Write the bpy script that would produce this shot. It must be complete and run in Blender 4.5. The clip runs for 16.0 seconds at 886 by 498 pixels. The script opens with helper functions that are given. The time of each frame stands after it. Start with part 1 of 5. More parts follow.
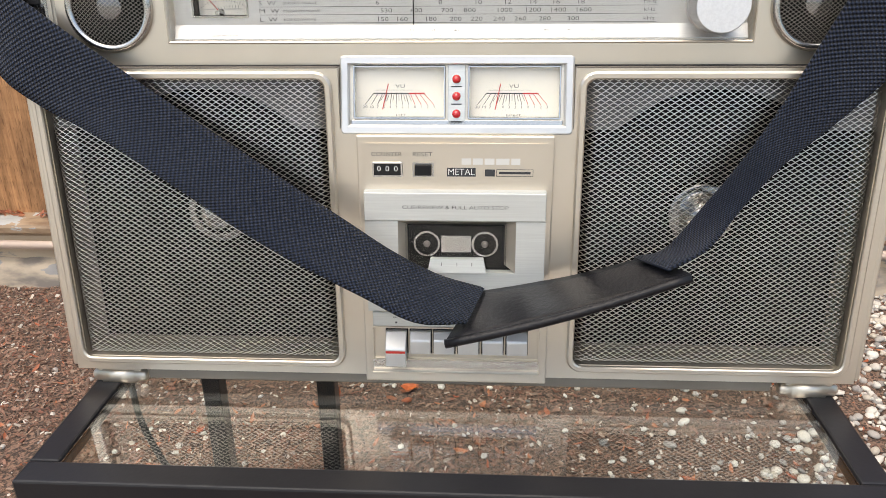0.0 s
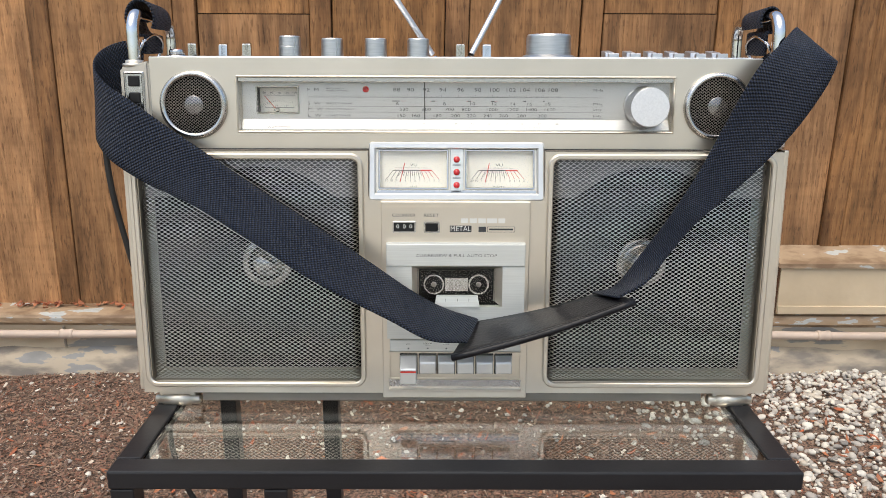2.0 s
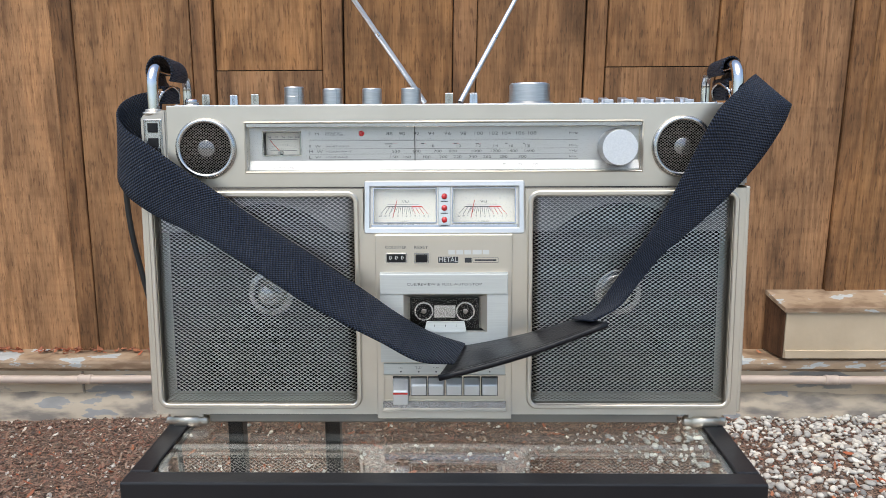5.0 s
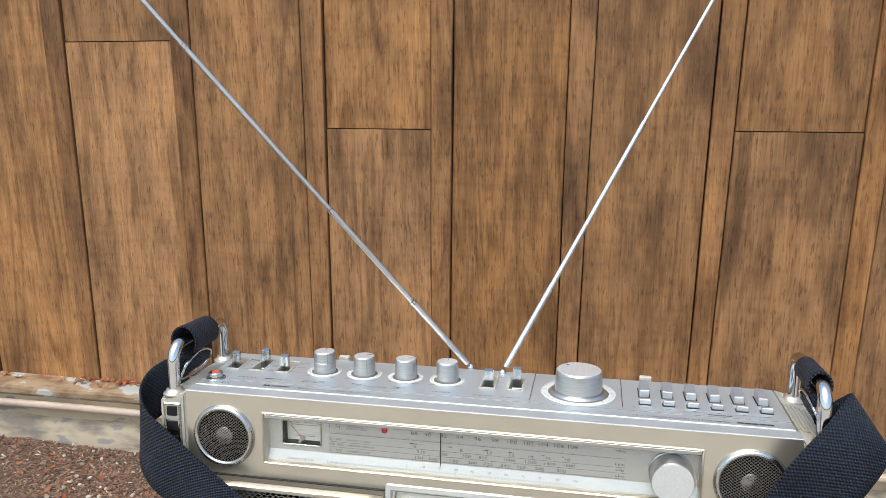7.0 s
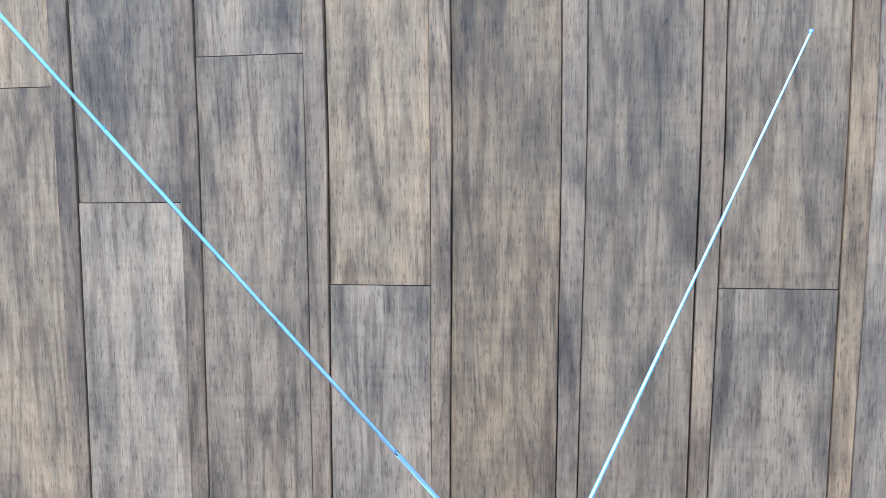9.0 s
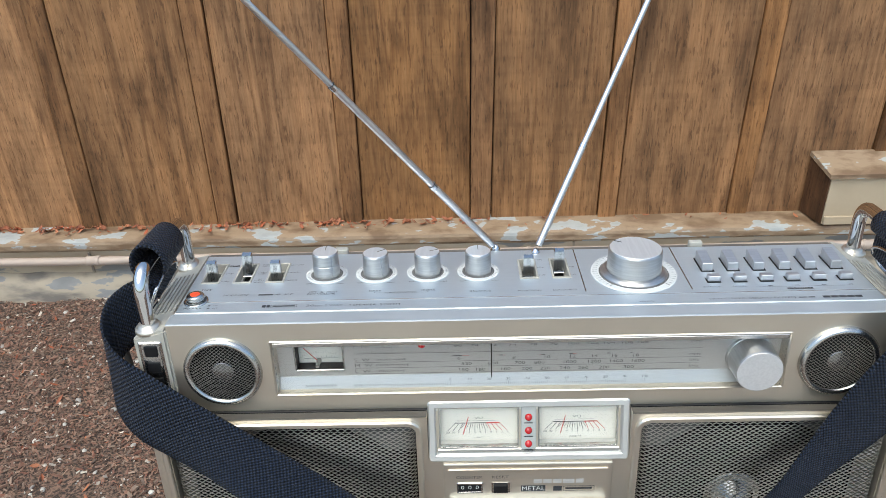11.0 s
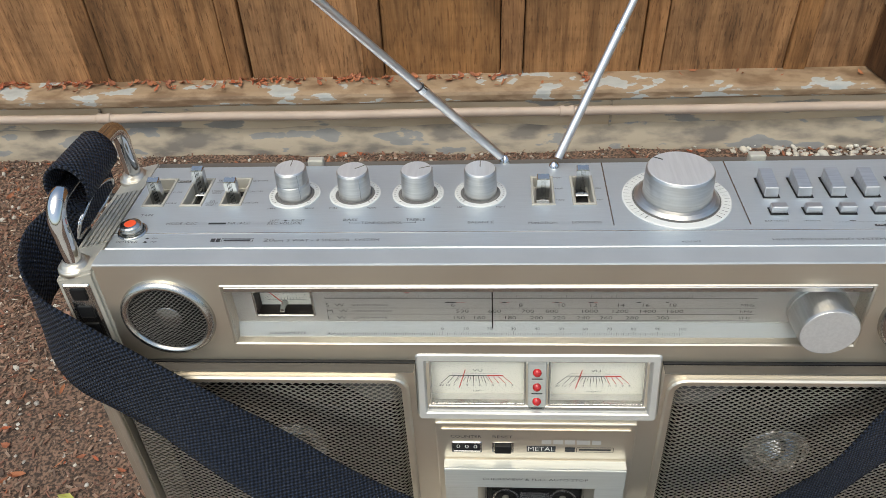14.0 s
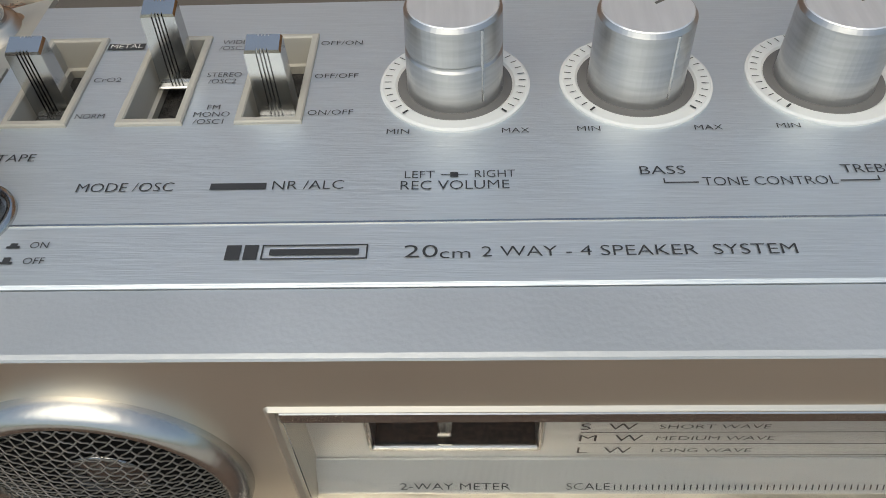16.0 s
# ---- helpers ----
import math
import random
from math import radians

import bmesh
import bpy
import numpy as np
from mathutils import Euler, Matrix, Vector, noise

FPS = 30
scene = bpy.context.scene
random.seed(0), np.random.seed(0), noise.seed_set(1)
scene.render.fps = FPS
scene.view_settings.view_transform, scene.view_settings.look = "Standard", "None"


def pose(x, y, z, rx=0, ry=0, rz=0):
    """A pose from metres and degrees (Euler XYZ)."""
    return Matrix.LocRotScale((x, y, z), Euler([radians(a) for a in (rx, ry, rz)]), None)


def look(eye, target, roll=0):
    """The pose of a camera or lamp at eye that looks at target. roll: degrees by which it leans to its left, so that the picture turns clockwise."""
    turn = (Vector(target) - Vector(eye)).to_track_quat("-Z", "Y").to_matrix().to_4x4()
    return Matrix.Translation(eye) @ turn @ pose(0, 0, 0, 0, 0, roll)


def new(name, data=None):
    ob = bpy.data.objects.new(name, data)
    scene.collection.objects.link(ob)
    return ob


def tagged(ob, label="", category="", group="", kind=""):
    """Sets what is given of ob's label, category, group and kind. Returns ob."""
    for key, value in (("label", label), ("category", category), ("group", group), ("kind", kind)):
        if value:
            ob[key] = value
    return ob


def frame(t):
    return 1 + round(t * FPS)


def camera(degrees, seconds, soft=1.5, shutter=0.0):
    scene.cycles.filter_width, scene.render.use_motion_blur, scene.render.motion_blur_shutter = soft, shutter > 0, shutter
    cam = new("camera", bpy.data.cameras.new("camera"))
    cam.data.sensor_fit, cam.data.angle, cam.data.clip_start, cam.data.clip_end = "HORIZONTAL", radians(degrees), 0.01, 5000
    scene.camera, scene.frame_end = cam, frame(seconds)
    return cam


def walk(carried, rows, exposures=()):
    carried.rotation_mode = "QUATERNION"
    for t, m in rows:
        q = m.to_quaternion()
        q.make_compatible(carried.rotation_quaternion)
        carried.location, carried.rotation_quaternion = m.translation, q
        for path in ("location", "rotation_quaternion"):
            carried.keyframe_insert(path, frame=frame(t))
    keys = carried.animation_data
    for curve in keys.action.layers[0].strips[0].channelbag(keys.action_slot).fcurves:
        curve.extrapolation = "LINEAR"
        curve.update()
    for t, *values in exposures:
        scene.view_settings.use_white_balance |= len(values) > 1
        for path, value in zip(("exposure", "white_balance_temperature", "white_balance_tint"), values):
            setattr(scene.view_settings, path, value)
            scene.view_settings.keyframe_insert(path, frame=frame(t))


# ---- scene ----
cam = camera(59.0, 16.0, soft=0.75)
PATH = [
    (0, (0.023, -0.518, 1.051), (-0.091, 1.318, 0.266), -0.7),
    (0.5, (-0.013, -0.553, 1.075), (-0.075, 1.294, 0.312), -0.9),
    (1, (-0.031, -0.591, 1.09), (-0.038, 1.266, 0.349), -0.3),
    (1.5, (-0.028, -0.637, 1.095), (-0.015, 1.251, 0.435), 0.2),
    (2, (-0.013, -0.686, 1.062), (-0.007, 1.24, 0.521), 0.2),
    (2.5, (0.0, -0.724, 1.024), (-0.016, 1.224, 0.571), -0.1),
    (3, (0.006, -0.749, 1.001), (-0.026, 1.21, 0.602), -0.4),
    (3.2, (0.009, -0.763, 0.993), (-0.022, 1.198, 0.598), -0.7),
    (5.3, (0.014, -0.74, 1.083), (-0.029, 1.215, 0.664), -0.2),
    (5.5, (0.017, -0.716, 1.104), (-0.049, 1.23, 0.645), -0.0),
    (6, (0.073, -0.644, 1.168), (-0.146, 1.261, 0.599), 0.1),
    (6.5, (0.118, -0.594, 1.25), (-0.265, 1.276, 0.653), -0.4),
    (7, (0.098, -0.595, 1.338), (-0.283, 1.306, 0.847), -0.5),
    (7.5, (0.069, -0.615, 1.399), (-0.279, 1.323, 1.051), -0.4),
    (8, (0.053, -0.644, 1.455), (-0.273, 1.316, 1.225), -0.2),
    (8.5, (0.043, -0.680, 1.495), (-0.286, 1.288, 1.361), 0.0),
    (9, (0.040, -0.682, 1.482), (-0.287, 1.280, 1.275), -0.7),
    (9.5, (0.000, -0.602, 1.432), (-0.239, 1.331, 0.979), -1.9),
    (10, (-0.045, -0.517, 1.379), (-0.136, 1.364, 0.706), -2.0),
    (10.2, (-0.065, -0.493, 1.364), (-0.095, 1.363, 0.619), -1.8),
    (12.3, (0.001, -0.44, 1.402), (-0.08, 1.094, 0.121), -1.9),
    (12.5, (0.008, -0.445, 1.407), (-0.079, 1.078, 0.113), -1.8),
    (13, (0.032, -0.443, 1.401), (-0.078, 1.074, 0.103), -1.9),
    (13.5, (0.026, -0.409, 1.381), (-0.12, 1.109, 0.087), -2.9),
    (14, (-0.024, -0.32, 1.345), (-0.163, 1.171, 0.018), -3.8),
    (14.5, (-0.075, -0.207, 1.286), (-0.194, 1.175, -0.155), -4.2),
    (15, (-0.116, -0.126, 1.216), (-0.218, 1.176, -0.299), -3.9),
    (15.5, (-0.147, -0.08, 1.173), (-0.236, 1.17, -0.385), -3.6),
    (16, (-0.154, -0.053, 1.152), (-0.223, 1.161, -0.435), -3.2),
]
# seconds, stops, kelvin, tint: the camera turns cooler and brighter while only the wall is in view
EXPOSURES = ((0.0, 0.9, 6830, 7.0), (1.5, 0.82, 6720, 5.5), (3.0, 0.69, 6590, 3.0), (5.5, 0.65, 6100, 3.8), (6.0, 0.59, 6180, 3.9), (6.5, 0.73, 6540, 2.1), (7.0, 0.83, 6480, 0.4), (7.5, 1.11, 5880, -2.5), (8.0, 1.32, 4230, -12.3), (8.5, 1.57, 3600, -15.1), (9.0, 1.63, 3470, -13.0), (9.5, 1.36, 4040, -12.5), (10.0, 1.14, 5090, -10.0), (10.4, 0.91, 5540, -3.4), (12.3, 0.53, 6550, -0.3), (13.5, 0.45, 6550, -0.5), (14.5, 0.31, 6740, -0.6), (16.0, 0.13, 6760, 0.0))
walk(cam, [(t, look(eye, target, roll)) for t, eye, target, roll in PATH], EXPOSURES)

# ---- light: bright overcast sky, weak wide sun ----
world = bpy.data.worlds.new("world")
scene.world = world
world.use_nodes = True
wn = world.node_tree
sky = wn.nodes.new("ShaderNodeTexSky")
sky.sky_type = "NISHITA"
sky.sun_disc = False
sky.sun_elevation = radians(70)
sky.sun_rotation = radians(200)
sky.dust_density = 4.0
sky.ozone_density = 0.4
wn.links.new(sky.outputs[0], wn.nodes["Background"].inputs[0])
wn.nodes["Background"].inputs[1].default_value = 0.15
sun_data = bpy.data.lights.new("sun", "SUN")
sun_data.energy = 0.8
sun_data.angle = radians(60)
sun_data.color = (1.0, 0.93, 0.84)
sun = new("sun", sun_data)
sun.matrix_world = look((-1.2, -2.6, 5.0), (0, 0, 0))


# ---- materials ----
def material(name, color, rough=0.5, metal=0.0, color2=None, scale=8.0, stretch=(1, 1, 1), bump=0.0, bump_scale=60.0,
             detail=4.0, low=0.35, high=0.65, coat=0.0, spec=0.5, rough_var=0.0, random_value=0.0):
    """A two-scale procedural surface: colour mottling, roughness changes and fine relief."""
    m = bpy.data.materials.new(name)
    m.use_nodes = True
    nt = m.node_tree
    b = nt.nodes["Principled BSDF"]
    b.inputs["Base Color"].default_value = (*color, 1)
    b.inputs["Roughness"].default_value = rough
    b.inputs["Metallic"].default_value = metal
    b.inputs["Coat Weight"].default_value = coat
    b.inputs["Specular IOR Level"].default_value = spec
    co = nt.nodes.new("ShaderNodeTexCoord")
    mp = nt.nodes.new("ShaderNodeMapping")
    mp.inputs["Scale"].default_value = stretch
    nt.links.new(co.outputs["Object"], mp.inputs[0])
    no = nt.nodes.new("ShaderNodeTexNoise")
    no.inputs["Scale"].default_value = scale
    no.inputs["Detail"].default_value = detail
    nt.links.new(mp.outputs[0], no.inputs["Vector"])
    if color2:
        ramp = nt.nodes.new("ShaderNodeValToRGB")
        ramp.color_ramp.elements[0].position = low
        ramp.color_ramp.elements[0].color = (*color2, 1)
        ramp.color_ramp.elements[1].position = high
        ramp.color_ramp.elements[1].color = (*color, 1)
        nt.links.new(no.outputs[0], ramp.inputs[0])
        out = ramp.outputs[0]
        if random_value:
            oi = nt.nodes.new("ShaderNodeObjectInfo")
            mr = nt.nodes.new("ShaderNodeMapRange")
            mr.inputs["To Min"].default_value = 1 - random_value
            mr.inputs["To Max"].default_value = 1 + random_value
            nt.links.new(oi.outputs["Random"], mr.inputs[0])
            hs = nt.nodes.new("ShaderNodeHueSaturation")
            nt.links.new(out, hs.inputs["Color"])
            nt.links.new(mr.outputs[0], hs.inputs["Value"])
            out = hs.outputs[0]
        nt.links.new(out, b.inputs["Base Color"])
    if rough_var:
        mr = nt.nodes.new("ShaderNodeMapRange")
        mr.inputs["To Min"].default_value = rough - rough_var
        mr.inputs["To Max"].default_value = rough + rough_var
        nt.links.new(no.outputs[0], mr.inputs[0])
        nt.links.new(mr.outputs[0], b.inputs["Roughness"])
    if bump:
        n2 = nt.nodes.new("ShaderNodeTexNoise")
        n2.inputs["Scale"].default_value = bump_scale
        n2.inputs["Detail"].default_value = 3
        nt.links.new(mp.outputs[0], n2.inputs["Vector"])
        bp = nt.nodes.new("ShaderNodeBump")
        bp.inputs["Strength"].default_value = bump
        bp.inputs["Distance"].default_value = 0.002
        nt.links.new(n2.outputs[0], bp.inputs["Height"])
        nt.links.new(bp.outputs[0], b.inputs["Normal"])
    return m


M_champ = material("champagne_paint", (0.70, 0.645, 0.555), 0.34, 0.88, (0.65, 0.595, 0.51), 14, bump=0.012, bump_scale=900, rough_var=0.05)
M_black = material("table_black_paint", (0.012, 0.012, 0.014), 0.36, 0.0, (0.017, 0.017, 0.019), 12, bump=0.05, bump_scale=300, spec=0.35)
M_dirt = material("bark_mulch_soil", (0.235, 0.148, 0.104), 0.95, 0.0, (0.045, 0.032, 0.025), 150, bump=1.0, bump_scale=320, detail=8.0, low=0.42, high=0.62)
M_cream = material("cream_paint", (0.56, 0.455, 0.32), 0.6, 0.0, (0.46, 0.365, 0.25), 5, bump=0.25, bump_scale=60)


def box(bm, x0, x1, y0, y1, z0, z1):
    """Adds a box to bm and returns its vertices."""
    vs = [bm.verts.new((x, y, z)) for x in (x0, x1) for y in (y0, y1) for z in (z0, z1)]
    for q in ((0, 1, 3, 2), (4, 6, 7, 5), (0, 4, 5, 1), (2, 3, 7, 6), (0, 2, 6, 4), (1, 5, 7, 3)):
        bm.faces.new([vs[i] for i in q])
    return vs


def part(name, bm, mat, parent=None, label="", smooth=False):
    """Links a bmesh as one mesh object under parent."""
    me = bpy.data.meshes.new(name)
    bmesh.ops.recalc_face_normals(bm, faces=bm.faces)
    bm.to_mesh(me)
    bm.free()
    me.materials.append(mat)
    if smooth:
        for p in me.polygons:
            p.use_smooth = True
    ob = new(name, me)
    if parent:
        ob.parent = parent
    if label:
        tagged(ob, label)
    return ob


def bevelled(x0, x1, y0, y1, z0, z1, r=0.002, seg=2):
    """A bmesh box with rounded edges."""
    bm = bmesh.new()
    box(bm, x0, x1, y0, y1, z0, z1)
    bmesh.ops.bevel(bm, geom=bm.edges[:], offset=r, segments=seg, affect="EDGES", profile=0.5)
    return bm
M_plate = material("brushed_aluminium_plate", (0.635, 0.675, 0.705), 0.40, 0.7, (0.575, 0.615, 0.645), 30, (2, 160, 40), bump=0.12, bump_scale=40, rough_var=0.06)
M_knob = material("turned_aluminium", (0.52, 0.52, 0.52), 0.30, 0.9, (0.44, 0.44, 0.44), 60, (1, 1, 14), bump=0.04, bump_scale=80, rough_var=0.05)
M_knobtop = material("spun_aluminium_face", (0.80, 0.81, 0.83), 0.34, 0.6, (0.74, 0.75, 0.77), 50, (12, 1, 12), bump=0.06, bump_scale=60)
M_satin = material("satin_silver_trim", (0.56, 0.555, 0.54), 0.24, 1.0, (0.50, 0.495, 0.48), 20, bump=0.03, bump_scale=700)
M_keytop = material("satin_key_metal", (0.58, 0.59, 0.61), 0.36, 0.8, (0.50, 0.51, 0.53), 60, (1, 14, 1), bump=0.1, bump_scale=120)
M_bezel = material("silver_bezel_paint", (0.66, 0.66, 0.65), 0.30, 0.6, (0.60, 0.60, 0.59), 24, bump=0.03, bump_scale=700)
M_chrome = material("chrome", (0.72, 0.72, 0.73), 0.07, 1.0, (0.64, 0.64, 0.65), 30, rough_var=0.03)
M_wire = material("tweeter_wire", (0.27, 0.25, 0.23), 0.36, 0.75, (0.22, 0.205, 0.185), 60)
# top front strip: body paint made paler and bluer, standing in for sky light
M_skystrip = material("skylit_strip_paint", (0.50, 0.52, 0.54), 0.42, 0.5, (0.44, 0.46, 0.48), 20, bump=0.07, bump_scale=900)
M_mesh = material("grille_metal", (0.61, 0.585, 0.545), 0.28, 0.9, (0.53, 0.507, 0.472), 40, bump=0.05, bump_scale=600)
M_dark = material("black_plastic", (0.006, 0.006, 0.007), 0.45, 0.0, (0.010, 0.010, 0.011), 60, bump=0.05, bump_scale=500, spec=0.3)
M_cone = material("paper_cone", (0.010, 0.010, 0.010), 0.85, 0.0, (0.006, 0.006, 0.006), 90, bump=0.2, bump_scale=400, spec=0.08)
M_baffle = material("grey_baffle", (0.15, 0.147, 0.143), 0.6, 0.0, (0.12, 0.117, 0.114), 40, bump=0.05, bump_scale=400)
M_champdark = material("bronze_grey_paint", (0.20, 0.185, 0.16), 0.42, 0.5, (0.17, 0.155, 0.135), 14, bump=0.04, bump_scale=900)
# dark brown for the ledge: its shade and dark reflection put into colour
M_ledgeshade = material("ledge_shade_brown", (0.10, 0.088, 0.073), 0.6, 0.0, (0.08, 0.07, 0.058), 14, bump=0.03, bump_scale=900)
M_dial = material("dial_plate_silver", (0.56, 0.565, 0.565), 0.36, 0.65, (0.52, 0.525, 0.525), 40, (2, 60, 60), bump=0.04, bump_scale=60)
M_door = material("silver_cassette_door", (0.62, 0.64, 0.62), 0.36, 0.5, (0.57, 0.585, 0.57), 30, (1, 40, 40), bump=0.05, bump_scale=60)
M_meter = material("meter_card", (0.88, 0.86, 0.79), 0.6, 0.0, (0.85, 0.83, 0.76), 30)
M_print = material("black_print", (0.03, 0.032, 0.036), 0.6)
M_fineprint = material("grey_fine_print", (0.03, 0.031, 0.035), 0.6)
M_white = material("white_print", (0.75, 0.75, 0.72), 0.5)
M_silverprint = material("silver_emblem", (0.78, 0.78, 0.76), 0.3, 0.6)
M_red = material("red_print", (0.55, 0.03, 0.02), 0.5)
M_lamp = material("red_lens", (0.55, 0.012, 0.015), 0.12, 0.0, (0.40, 0.008, 0.01), 200, coat=0.6)
M_orange = material("orange_red_button", (0.80, 0.09, 0.03), 0.4)
M_plastic = material("warm_grey_plastic", (0.44, 0.42, 0.37), 0.5, 0.05, (0.40, 0.38, 0.335), 20, bump=0.04, bump_scale=700)
M_ring = material("ivory_scale_ring", (0.72, 0.73, 0.72), 0.45, 0.1, (0.68, 0.69, 0.68), 30)
M_leather = material("black_leather", (0.006, 0.006, 0.008), 0.33, 0.0, (0.012, 0.012, 0.014), 25, bump=0.25, bump_scale=320, rough_var=0.08, spec=0.28)
M_cable = material("black_rubber_cable", (0.010, 0.010, 0.010), 0.5, 0.0, (0.016, 0.016, 0.016), 40)
M_pipe = material("dusty_pink_pipe_paint", (0.50, 0.40, 0.33), 0.5, 0.0, (0.42, 0.33, 0.27), 9, bump=0.1, bump_scale=120)


def webbing_material():
    """Navy nylon webbing: a basket weave of rounded threads along the strap's own coordinates."""
    m = material("navy_webbing", (0.013, 0.019, 0.036), 0.5, 0.0, (0.008, 0.011, 0.022), 30, spec=0.22)
    nt = m.node_tree
    N, K = nt.nodes.new, nt.links.new
    uv, sep = N("ShaderNodeUVMap"), N("ShaderNodeSeparateXYZ")
    uv.uv_map = "strap"
    K(uv.outputs[0], sep.inputs[0])

    def maths(kind, a, b):
        x = N("ShaderNodeMath")
        x.operation = kind
        K(a, x.inputs[0])
        if isinstance(b, float):
            x.inputs[1].default_value = b
        elif b is not None:
            K(b, x.inputs[1])
        return x.outputs[0]

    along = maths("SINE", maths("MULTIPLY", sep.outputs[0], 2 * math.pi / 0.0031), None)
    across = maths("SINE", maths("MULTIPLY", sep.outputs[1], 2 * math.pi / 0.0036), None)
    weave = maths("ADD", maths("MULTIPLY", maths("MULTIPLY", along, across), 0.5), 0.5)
    bp = N("ShaderNodeBump")
    bp.inputs["Strength"].default_value = 0.9
    bp.inputs["Distance"].default_value = 0.0016
    b = nt.nodes["Principled BSDF"]
    K(weave, bp.inputs["Height"])
    K(bp.outputs[0], b.inputs["Normal"])
    # navy on the threads, near black between them: weave shade put into colour
    thread_shade = N("ShaderNodeValToRGB")
    thread_shade.color_ramp.elements[0].position, thread_shade.color_ramp.elements[0].color = 0.32, (0.002, 0.003, 0.005, 1)
    thread_shade.color_ramp.elements[1].position, thread_shade.color_ramp.elements[1].color = 0.76, (0.021, 0.030, 0.056, 1)
    K(weave, thread_shade.inputs[0])
    K(thread_shade.outputs[0], b.inputs["Base Color"])
    b.inputs["Sheen Weight"].default_value = 0.03
    return m


M_web = webbing_material()


def glass_material(name, tint, rough=0.0):
    m = bpy.data.materials.new(name)
    m.use_nodes = True
    b = m.node_tree.nodes["Principled BSDF"]
    b.inputs["Base Color"].default_value = (*tint, 1)
    b.inputs["Transmission Weight"].default_value = 1
    b.inputs["Roughness"].default_value = rough
    b.inputs["IOR"].default_value = 1.45
    return m


M_glass = glass_material("table_glass", (0.90, 0.97, 0.95))
M_glass.node_tree.nodes["Principled BSDF"].inputs["IOR"].default_value = 1.72
M_clear = glass_material("clear_cover", (0.985, 0.985, 0.98))
M_clear.node_tree.nodes["Principled BSDF"].inputs["IOR"].default_value = 1.28


def wood_material(name, tint):
    """Old stained cedar: long grain, figure, dark weather stains, each board on its own part of the pattern."""
    m = bpy.data.materials.new(name)
    m.use_nodes = True
    nt = m.node_tree
    N, K = nt.nodes.new, nt.links.new
    b = nt.nodes["Principled BSDF"]
    b.inputs["Roughness"].default_value = 0.72
    b.inputs["Specular IOR Level"].default_value = 0.3
    co, oi = N("ShaderNodeTexCoord"), N("ShaderNodeObjectInfo")
    mul = N("ShaderNodeVectorMath")
    mul.operation = "SCALE"
    mul.inputs[0].default_value = (7.3, 3.1, 11.7)
    K(oi.outputs["Random"], mul.inputs["Scale"])
    add = N("ShaderNodeVectorMath")
    K(co.outputs["Object"], add.inputs[0])
    K(mul.outputs[0], add.inputs[1])

    def noise_of(scale, stretch, detail=5.0, distortion=0.0, rough=0.5):
        mp, no = N("ShaderNodeMapping"), N("ShaderNodeTexNoise")
        mp.inputs["Scale"].default_value = stretch
        no.inputs["Scale"].default_value = scale
        no.inputs["Detail"].default_value = detail
        no.inputs["Distortion"].default_value = distortion
        no.inputs["Roughness"].default_value = rough
        K(add.outputs[0], mp.inputs[0])
        K(mp.outputs[0], no.inputs["Vector"])
        return no.outputs[0]

    def ramp_of(fac, stops):
        r = N("ShaderNodeValToRGB")
        els = r.color_ramp.elements
        while len(els) < len(stops):
            els.new(0.5)
        for e, (p, c) in zip(els, stops):
            e.position, e.color = p, (*c, 1)
        K(fac, r.inputs[0])
        return r.outputs[0]

    def mix(kind, fac, a, c):
        x = N("ShaderNodeMix")
        x.data_type, x.blend_type = "RGBA", kind
        if isinstance(fac, float):
            x.inputs["Factor"].default_value = fac
        else:
            K(fac, x.inputs["Factor"])
        K(a, x.inputs["A"])
        K(c, x.inputs["B"])
        return x.outputs["Result"]

    grain = noise_of(16, (11, 11, 0.5), 6, 0.15)
    fine = noise_of(60, (4.2, 4.2, 0.16), 5)
    contour = N("ShaderNodeMath")
    contour.operation = "MULTIPLY"
    contour.inputs[1].default_value = 70.0
    K(noise_of(1.7, (3.0, 3.0, 0.26), 2, 0.15), contour.inputs[0])
    wave = N("ShaderNodeMath")
    wave.operation = "SINE"
    K(contour.outputs[0], wave.inputs[0])
    half = N("ShaderNodeMapRange")
    half.inputs["From Min"].default_value = -1
    K(wave.outputs[0], half.inputs[0])
    figure = half.outputs[0]
    stains = noise_of(2.4, (2.6, 2.6, 0.8), 7, 0.0, 0.6)
    streak = noise_of(11, (4.4, 4.4, 0.7), 6)
    base = ramp_of(grain, [(p, tuple(q * k for q, k in zip(col, tint))) for p, col in ((0.25, (0.285, 0.143, 0.063)), (0.5, (0.36, 0.188, 0.085)), (0.75, (0.415, 0.228, 0.108)))])
    fig = ramp_of(figure, [(0.0, (0.70, 0.68, 0.66)), (0.35, (0.97, 0.97, 0.97)), (1.0, (1.05, 1.05, 1.04))])
    st = ramp_of(stains, [(0.31, (0.40, 0.40, 0.41)), (0.49, (0.88, 0.88, 0.88)), (0.66, (1.18, 1.15, 1.09))])
    sk = ramp_of(streak, [(0.33, (0.40, 0.39, 0.38)), (0.43, (1, 1, 1)), (0.9, (1, 1, 1))])
    fn = ramp_of(fine, [(0.3, (0.72, 0.72, 0.72)), (0.6, (1.06, 1.06, 1.06))])
    where = N("ShaderNodeMapRange")
    where.inputs["From Min"].default_value, where.inputs["From Max"].default_value = 0.36, 0.56
    K(noise_of(3.4, (1.5, 1.5, 0.5), 3), where.inputs[0])
    c = mix("MULTIPLY", where.outputs[0], base, fig)
    c = mix("MULTIPLY", 0.95, c, st)
    c = mix("MULTIPLY", 0.3, c, sk)
